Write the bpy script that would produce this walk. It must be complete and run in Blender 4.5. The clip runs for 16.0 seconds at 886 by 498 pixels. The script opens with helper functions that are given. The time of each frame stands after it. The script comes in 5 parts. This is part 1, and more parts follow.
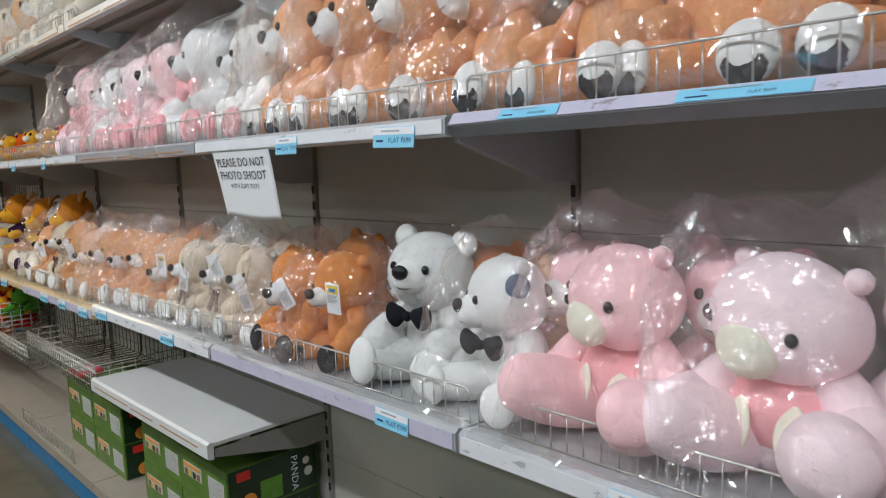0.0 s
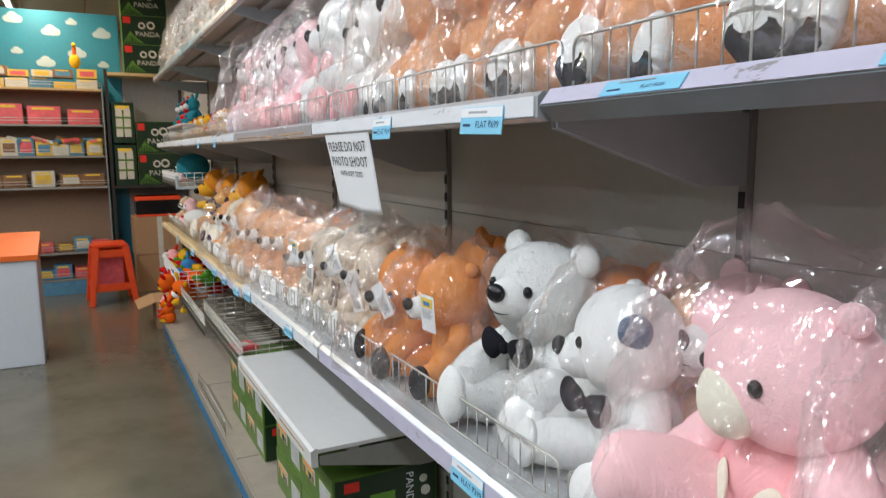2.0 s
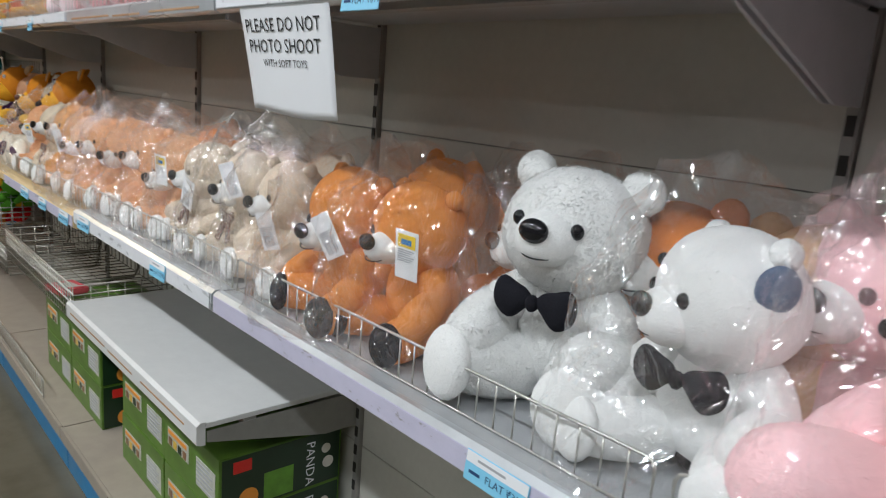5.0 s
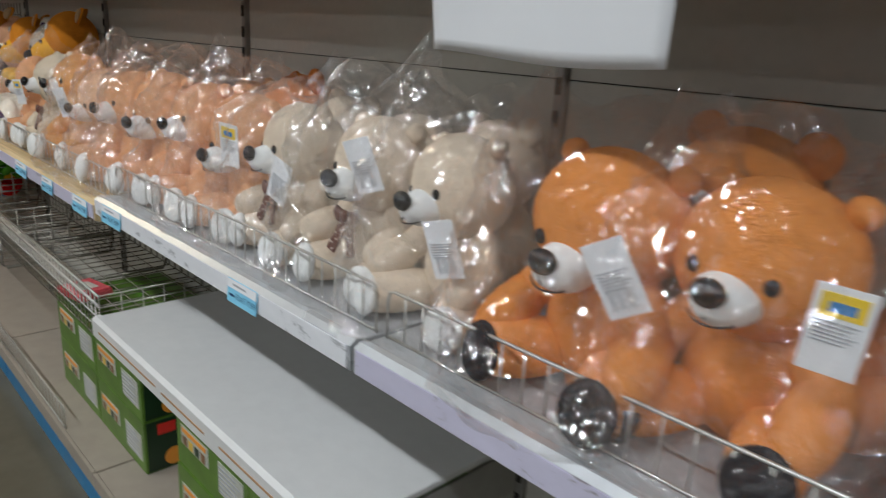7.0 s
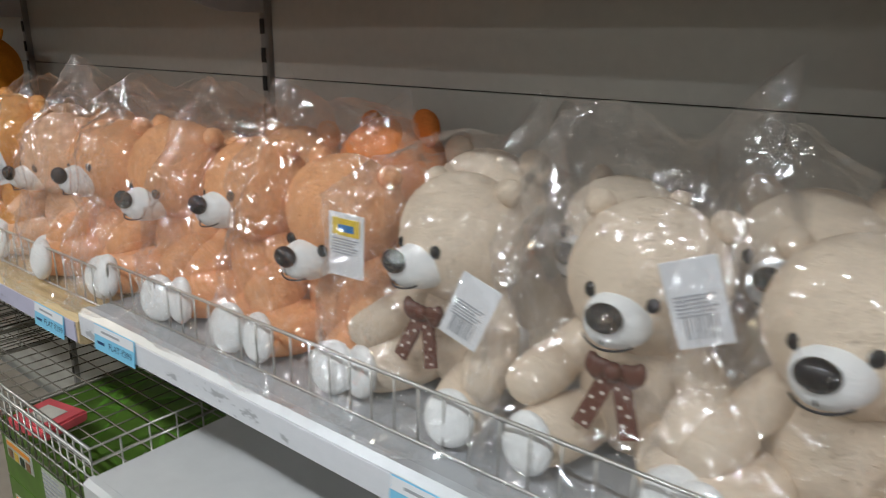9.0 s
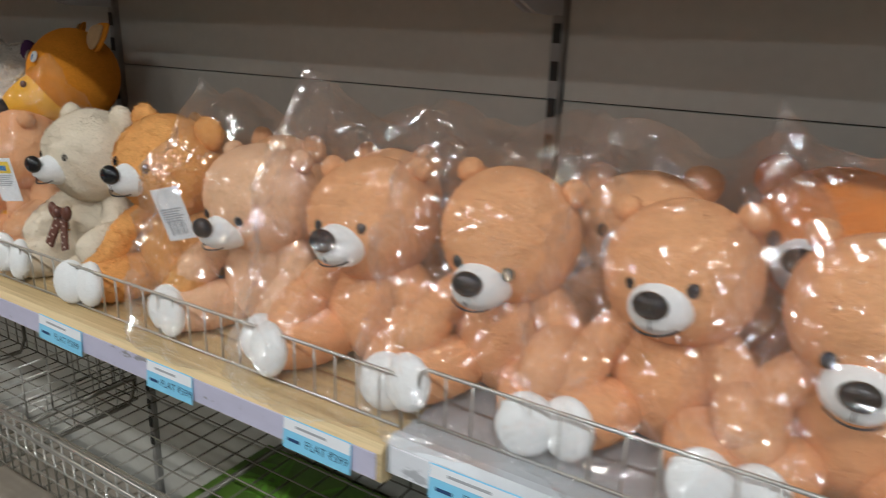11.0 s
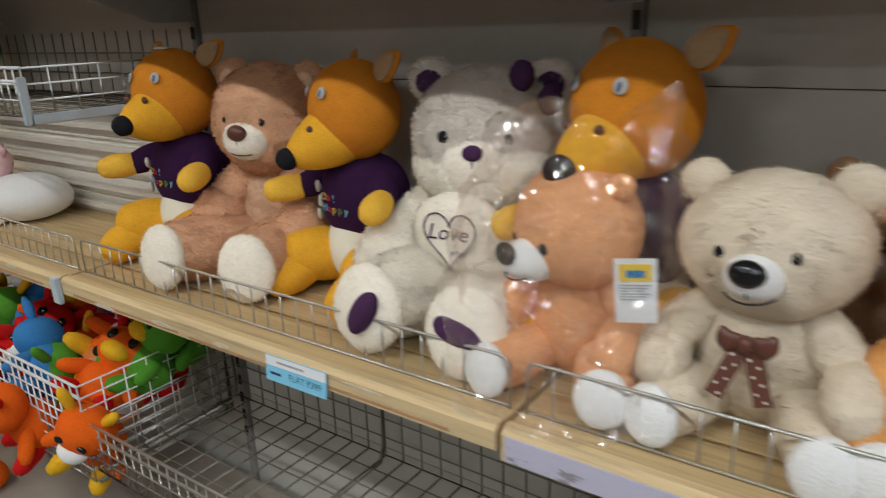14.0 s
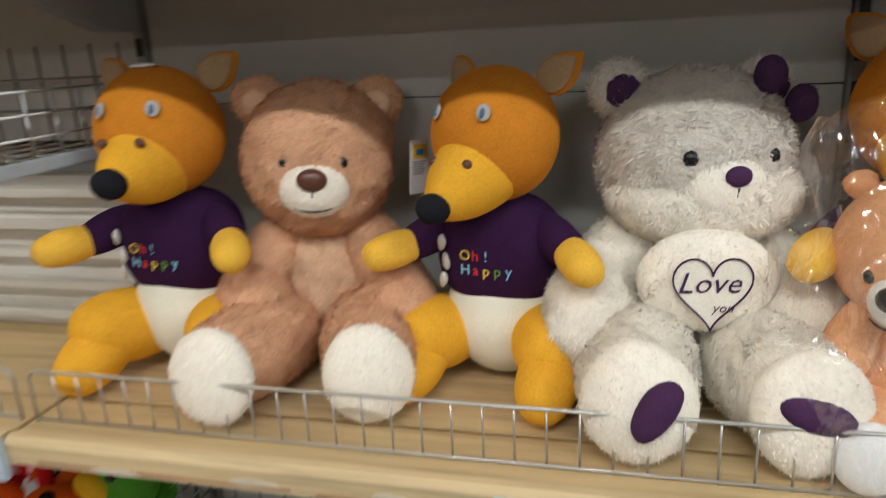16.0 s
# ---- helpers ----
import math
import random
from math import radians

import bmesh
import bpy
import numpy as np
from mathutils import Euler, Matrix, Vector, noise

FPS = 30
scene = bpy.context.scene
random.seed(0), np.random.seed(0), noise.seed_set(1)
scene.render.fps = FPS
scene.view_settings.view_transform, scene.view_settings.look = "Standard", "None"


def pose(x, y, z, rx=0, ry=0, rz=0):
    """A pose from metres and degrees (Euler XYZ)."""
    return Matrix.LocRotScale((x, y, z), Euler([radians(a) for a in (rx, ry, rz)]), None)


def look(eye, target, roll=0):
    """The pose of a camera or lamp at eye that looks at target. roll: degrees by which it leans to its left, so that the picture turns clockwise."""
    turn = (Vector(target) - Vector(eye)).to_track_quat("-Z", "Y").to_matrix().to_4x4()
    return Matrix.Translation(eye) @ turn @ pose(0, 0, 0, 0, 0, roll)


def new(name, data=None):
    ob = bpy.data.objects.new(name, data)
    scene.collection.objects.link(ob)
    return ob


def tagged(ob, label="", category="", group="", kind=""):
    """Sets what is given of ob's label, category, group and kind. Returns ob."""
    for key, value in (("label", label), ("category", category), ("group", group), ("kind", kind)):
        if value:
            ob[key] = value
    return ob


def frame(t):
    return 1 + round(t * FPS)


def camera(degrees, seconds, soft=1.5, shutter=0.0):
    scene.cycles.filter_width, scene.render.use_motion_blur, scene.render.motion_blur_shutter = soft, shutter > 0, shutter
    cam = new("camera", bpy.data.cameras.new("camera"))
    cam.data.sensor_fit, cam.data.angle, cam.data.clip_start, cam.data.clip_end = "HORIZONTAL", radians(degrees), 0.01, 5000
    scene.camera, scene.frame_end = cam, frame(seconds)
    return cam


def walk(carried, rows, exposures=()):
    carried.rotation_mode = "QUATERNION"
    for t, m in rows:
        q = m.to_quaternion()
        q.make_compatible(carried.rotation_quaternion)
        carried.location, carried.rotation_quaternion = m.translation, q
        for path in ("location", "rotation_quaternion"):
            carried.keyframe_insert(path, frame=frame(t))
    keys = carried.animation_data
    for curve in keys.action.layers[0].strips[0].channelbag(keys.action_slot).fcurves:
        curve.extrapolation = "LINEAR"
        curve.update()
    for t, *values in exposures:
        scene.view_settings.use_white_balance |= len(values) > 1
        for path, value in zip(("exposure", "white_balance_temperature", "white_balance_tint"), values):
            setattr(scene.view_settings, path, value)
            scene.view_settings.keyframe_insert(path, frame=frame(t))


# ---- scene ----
cam = camera(64.9, 16.0, soft=1.0, shutter=0.5)
PATH = [
    (0, (0.889, -1.282, 1.37), (-0.531, 0.106, 1.126), -2.0),
    (0.5, (0.795, -1.182, 1.36), (-0.666, 0.157, 1.094), 0.9),
    (1, (0.712, -1.11, 1.365), (-0.836, 0.119, 1.061), -0.1),
    (1.5, (0.726, -1.015, 1.36), (-0.936, 0.042, 1.014), -0.6),
    (2, (0.754, -0.924, 1.379), (-1.006, -0.016, 1.101), -0.4),
    (2.5, (0.772, -0.898, 1.38), (-1.013, -0.023, 1.16), -0.8),
    (3, (0.758, -0.884, 1.384), (-1.013, 0.021, 1.17), -0.0),
    (3.5, (0.696, -0.91, 1.362), (-1.01, 0.092, 1.071), 1.9),
    (4, (0.553, -0.987, 1.362), (-1.039, 0.19, 1.082), 2.7),
    (4.2, (0.506, -1.015, 1.346), (-1.05, 0.203, 1.035), 3.3),
    (6.3, (-0.086, -0.92, 1.279), (-1.318, 0.566, 0.756), 1.9),
    (6.5, (-0.163, -0.927, 1.284), (-1.369, 0.579, 0.756), 1.4),
    (7, (-0.319, -0.901, 1.258), (-1.691, 0.436, 0.685), 3.4),
    (7.5, (-0.489, -0.834, 1.282), (-1.928, 0.424, 0.694), -0.1),
    (8, (-0.631, -0.826, 1.278), (-1.956, 0.558, 0.705), 0.6),
    (8.2, (-0.694, -0.832, 1.28), (-1.95, 0.617, 0.715), 0.6),
    (10.3, (-1.368, -0.851, 1.269), (-2.462, 0.723, 0.701), 1.4),
    (10.5, (-1.45, -0.897, 1.281), (-2.42, 0.754, 0.702), 1.9),
    (11, (-1.603, -0.933, 1.293), (-2.602, 0.697, 0.705), 2.1),
    (11.5, (-1.786, -0.918, 1.302), (-2.834, 0.689, 0.737), 0.6),
    (12, (-1.952, -0.903, 1.322), (-3.118, 0.639, 0.807), 0.4),
    (12.5, (-2.152, -0.987, 1.319), (-3.135, 0.664, 0.767), 1.9),
    (13, (-2.293, -1.064, 1.31), (-3.181, 0.633, 0.733), 0.5),
    (13.5, (-2.474, -1.048, 1.288), (-3.507, 0.556, 0.688), -1.7),
    (14, (-2.634, -1.004, 1.305), (-3.74, 0.543, 0.687), -1.9),
    (14.5, (-2.843, -1.069, 1.296), (-3.858, 0.561, 0.736), -0.7),
    (15, (-3.01, -1.146, 1.298), (-3.873, 0.553, 0.69), 0.9),
    (15.5, (-3.175, -1.088, 1.288), (-3.915, 0.659, 0.655), -0.9),
    (16, (-3.283, -0.982, 1.282), (-3.764, 0.875, 0.718), -3.0),
]
walk(cam, [(t, look(eye, target, roll)) for t, eye, target, roll in PATH],
     [(t, s, 5900, 5) for t, s in ((0, -0.4), (2, -0.14), (4, -0.22), (6.5, -0.36), (7.4, -0.66), (8.0, -0.58), (10.5, -0.45), (11.8, -0.32), (13, -0.36), (14, -0.4), (16, -0.12))])

# ---- world and light ----
world = bpy.data.worlds.new("shop_world")
scene.world = world
world.use_nodes = True
world.node_tree.nodes["Background"].inputs[0].default_value = (0.9, 0.85, 0.8, 1)
world.node_tree.nodes["Background"].inputs[1].default_value = 0.02

CEILING_Z = 3.05
# (x, y, watts, colour): rows of tube lights under the ceiling, warmer towards the far end
TUBES = [
    (1.2, -2.0, 43, (1.0, 0.98, 0.98)),
    (-1.0, -2.0, 51, (1.0, 0.98, 0.98)),
    (-3.2, -2.0, 36, (1.0, 0.96, 0.92)),
    (-5.2, -2.0, 23, (1.0, 0.88, 0.74)),
    # unseen rows at -3.7 and -5.4: one row split to soften the shelf shadow
    (1.2, -3.7, 14, (1.0, 0.98, 0.98)),
    (1.2, -5.4, 22, (1.0, 0.98, 0.98)),
    (-1.4, -3.7, 12, (1.0, 0.98, 0.97)),
    (-1.4, -5.4, 19, (1.0, 0.98, 0.97)),
    (-4.2, -3.7, 22, (1.0, 0.94, 0.88)),
    (-4.2, -5.4, 28, (1.0, 0.94, 0.88)),
    (0.4, -6.8, 14, (1.0, 0.98, 0.98)),
    (-3.4, -6.8, 9, (1.0, 0.97, 0.95)),
    (-6.6, -1.2, 32, (1.0, 0.74, 0.46)),
    (-8.6, -1.5, 60, (1.0, 0.68, 0.36)),
]
for tx, ty, watts, tint in TUBES:
    data = bpy.data.lights.new("tube_light", "AREA")
    data.shape, data.size, data.size_y, data.energy, data.color = "RECTANGLE", 1.2, 0.09, watts, tint
    lamp = new("tube_light", data)
    lamp.matrix_world = pose(tx, ty, CEILING_Z - 0.105)


# ---- materials ----
def material(name):
    m = bpy.data.materials.new(name)
    m.use_nodes = True
    nt = m.node_tree
    return m, nt, nt.nodes["Principled BSDF"]


def noise_node(nt, scale, detail=3.0, rough=0.6, vec=None):
    n = nt.nodes.new("ShaderNodeTexNoise")
    n.inputs["Scale"].default_value, n.inputs["Detail"].default_value, n.inputs["Roughness"].default_value = scale, detail, rough
    if vec is None:
        tc = nt.nodes.new("ShaderNodeTexCoord")
        vec = tc.outputs["Object"]
    nt.links.new(vec, n.inputs["Vector"])
    return n


def ramp(nt, fac, stops):
    r = nt.nodes.new("ShaderNodeValToRGB")
    while len(r.color_ramp.elements) < len(stops):
        r.color_ramp.elements.new(0.5)
    for e, (p, c) in zip(r.color_ramp.elements, stops):
        e.position, e.color = p, (*c, 1)
    nt.links.new(fac, r.inputs[0])
    return r.outputs[0]


def bump(nt, bsdf, height, strength, distance):
    b = nt.nodes.new("ShaderNodeBump")
    b.inputs["Strength"].default_value, b.inputs["Distance"].default_value = strength, distance
    nt.links.new(height, b.inputs["Height"])
    nt.links.new(b.outputs[0], bsdf.inputs["Normal"])


def tone(c, k):
    return tuple(min(1.0, v * k) for v in c)


def plush(name, colour, pile=0.004, grain=330, vary=0.2):
    m, nt, b = material(name)
    fine, coarse = noise_node(nt, grain, 2), noise_node(nt, 42, 4)
    mix = nt.nodes.new("ShaderNodeMath")
    mix.operation = "MULTIPLY_ADD"
    nt.links.new(fine.outputs[0], mix.inputs[0])
    mix.inputs[1].default_value = 0.6
    half = nt.nodes.new("ShaderNodeMath")
    half.operation = "MULTIPLY"
    nt.links.new(coarse.outputs[0], half.inputs[0])
    half.inputs[1].default_value = 0.4
    nt.links.new(half.outputs[0], mix.inputs[2])
    c = ramp(nt, mix.outputs[0], [(0.3, tone(colour, 1 - vary)), (0.55, colour), (0.75, tone(colour, 1 + vary * 0.5))])
    geo, vary_tuft = nt.nodes.new("ShaderNodeNewGeometry"), nt.nodes.new("ShaderNodeHueSaturation")
    span = nt.nodes.new("ShaderNodeMapRange")
    nt.links.new(geo.outputs["Random Per Island"], span.inputs[0])
    span.inputs[3].default_value, span.inputs[4].default_value = 0.95, 1.05
    nt.links.new(span.outputs[0], vary_tuft.inputs["Value"])
    nt.links.new(c, vary_tuft.inputs["Color"])
    nt.links.new(vary_tuft.outputs[0], b.inputs["Base Color"])
    b.inputs["Roughness"].default_value = 0.95
    b.inputs["Specular IOR Level"].default_value = 0.06
    b.inputs["Sheen Weight"].default_value = 0.5
    b.inputs["Sheen Roughness"].default_value = 0.5
    b.inputs["Sheen Tint"].default_value = (*tone(colour, 1.25), 1)
    bump(nt, b, mix.outputs[0], 0.7, pile * 0.7)
    return m


def plain(name, colour, rough=0.5, metal=0.0, vary=0.12, scale=30.0, relief=0.0, spec=0.5):
    m, nt, b = material(name)
    n, n2 = noise_node(nt, scale, 4), noise_node(nt, scale * 0.09, 2)
    mix = nt.nodes.new("ShaderNodeMix")
    mix.inputs[0].default_value = 0.5
    nt.links.new(n.outputs[0], mix.inputs[2])
    nt.links.new(n2.outputs[0], mix.inputs[3])
    c = ramp(nt, mix.outputs[0], [(0.3, tone(colour, 1 - vary)), (0.5, colour), (0.7, tone(colour, 1 + vary))])
    nt.links.new(c, b.inputs["Base Color"])
    r = ramp(nt, n2.outputs[0], [(0.3, (rough * 0.8,) * 3), (0.7, (min(1, rough * 1.2),) * 3)])
    nt.links.new(r, b.inputs["Roughness"])
    b.inputs["Metallic"].default_value = metal
    b.inputs["Specular IOR Level"].default_value = spec
    if relief:
        bump(nt, b, n.outputs[0], 0.5, relief)
    return m


def wood(name, colour, rough=0.6):
    m, nt, b = material(name)
    tc = nt.nodes.new("ShaderNodeTexCoord")
    mp = nt.nodes.new("ShaderNodeMapping")
    mp.inputs["Scale"].default_value = (2.0, 40.0, 40.0)
    nt.links.new(tc.outputs["Object"], mp.inputs[0])
    n = noise_node(nt, 2.0, 5, 0.65, mp.outputs[0])
    c = ramp(nt, n.outputs[0], [(0.25, tone(colour, 0.62)), (0.5, colour), (0.75, tone(colour, 1.18))])
    nt.links.new(c, b.inputs["Base Color"])
    b.inputs["Roughness"].default_value = rough
    bump(nt, b, n.outputs[0], 0.25, 0.001)
    return m


def glowing(name, colour, strength):
    m, nt, b = material(name)
    b.inputs["Emission Color"].default_value = (*colour, 1)
    b.inputs["Emission Strength"].default_value = strength
    b.inputs["Base Color"].default_value = (0.8, 0.8, 0.8, 1)
    return m


def film(name):
    """Thin clear crinkled film: see-through, a little milky, with sharp gloss."""
    m, nt, b = material(name)
    out = nt.nodes["Material Output"]
    clear, gloss, milk = nt.nodes.new("ShaderNodeBsdfTransparent"), nt.nodes.new("ShaderNodeBsdfGlossy"), nt.nodes.new("ShaderNodeBsdfTranslucent")
    mix, haze = nt.nodes.new("ShaderNodeMixShader"), nt.nodes.new("ShaderNodeMixShader")
    clear.inputs[0].default_value = (1, 1, 1, 1)
    milk.inputs[0].default_value = (0.95, 0.95, 0.97, 1)
    gloss.inputs["Roughness"].default_value = 0.08
    gloss.inputs["Color"].default_value = (1, 1, 1, 1)
    tc = nt.nodes.new("ShaderNodeTexCoord")
    warp, shift = noise_node(nt, 22, 2), nt.nodes.new("ShaderNodeMix")
    shift.data_type = "RGBA"
    shift.blend_type = "ADD"
    shift.inputs[0].default_value = 0.02
    nt.links.new(tc.outputs["Object"], shift.inputs[6])
    nt.links.new(warp.outputs["Color"], shift.inputs[7])
    facets = []
    for turn, size in (((0.4, 0.8, 0.2), (44, 40, 13)), ((1.2, -0.7, 0.9), (24, 28, 9))):
        mp = nt.nodes.new("ShaderNodeMapping")
        mp.inputs["Scale"].default_value, mp.inputs["Rotation"].default_value = size, turn
        nt.links.new(shift.outputs[2], mp.inputs[0])
        cell = nt.nodes.new("ShaderNodeTexVoronoi")
        cell.feature = "DISTANCE_TO_EDGE"
        cell.inputs["Scale"].default_value = 1.0
        nt.links.new(mp.outputs[0], cell.inputs["Vector"])
        facets.append(ramp(nt, cell.outputs["Distance"], [(0.0, (1, 1, 1)), (0.05, (0.4, 0.4, 0.4)), (0.14, (0, 0, 0))]))
    bend = nt.nodes.new("ShaderNodeMath")
    bend.operation = "MULTIPLY_ADD"
    nt.links.new(facets[0], bend.inputs[0])
    bend.inputs[1].default_value = 0.7
    nt.links.new(facets[1], bend.inputs[2])
    bp = nt.nodes.new("ShaderNodeBump")
    bp.inputs["Strength"].default_value, bp.inputs["Distance"].default_value = 1.0, 0.0010
    nt.links.new(bend.outputs[0], bp.inputs["Height"])
    nt.links.new(bp.outputs[0], gloss.inputs["Normal"])
    haze.inputs[0].default_value = 0.05
    rim, share = nt.nodes.new("ShaderNodeLayerWeight"), nt.nodes.new("ShaderNodeMapRange")
    rim.inputs["Blend"].default_value = 0.25
    nt.links.new(rim.outputs["Facing"], share.inputs[0])
    share.inputs[3].default_value, share.inputs[4].default_value = 0.095, 0.31
    nt.links.new(share.outputs[0], mix.inputs[0])
    nt.links.new(clear.outputs[0], haze.inputs[1])
    nt.links.new(milk.outputs[0], haze.inputs[2])
    nt.links.new(haze.outputs[0], mix.inputs[1])
    nt.links.new(gloss.outputs[0], mix.inputs[2])
    nt.links.new(mix.outputs[0], out.inputs[0])
    return m


def floor_material():
    m, nt, b = material("polished_floor")
    n, n2 = noise_node(nt, 3, 5), noise_node(nt, 40, 4)
    c = ramp(nt, n.outputs[0], [(0.3, (0.1, 0.088, 0.06)), (0.5, (0.13, 0.116, 0.082)), (0.72, (0.15, 0.136, 0.1))])
    nt.links.new(c, b.inputs["Base Color"])
    r = ramp(nt, n2.outputs[0], [(0.3, (0.13,) * 3), (0.7, (0.26,) * 3)])
    nt.links.new(r, b.inputs["Roughness"])
    return m


def strip_material(name, paper, torn):
    """A paper strip with torn-off patches."""
    m, nt, b = material(name)
    tc = nt.nodes.new("ShaderNodeTexCoord")
    mp = nt.nodes.new("ShaderNodeMapping")
    mp.inputs["Scale"].default_value = (14.0, 30.0, 30.0)
    nt.links.new(tc.outputs["Object"], mp.inputs[0])
    n = noise_node(nt, 1.0, 4, 0.7, mp.outputs[0])
    c = ramp(nt, n.outputs[0], [(0.36, torn), (0.4, paper), (0.75, tone(paper, 1.08))])
    nt.links.new(c, b.inputs["Base Color"])
    b.inputs["Roughness"].default_value = 0.45
    return m


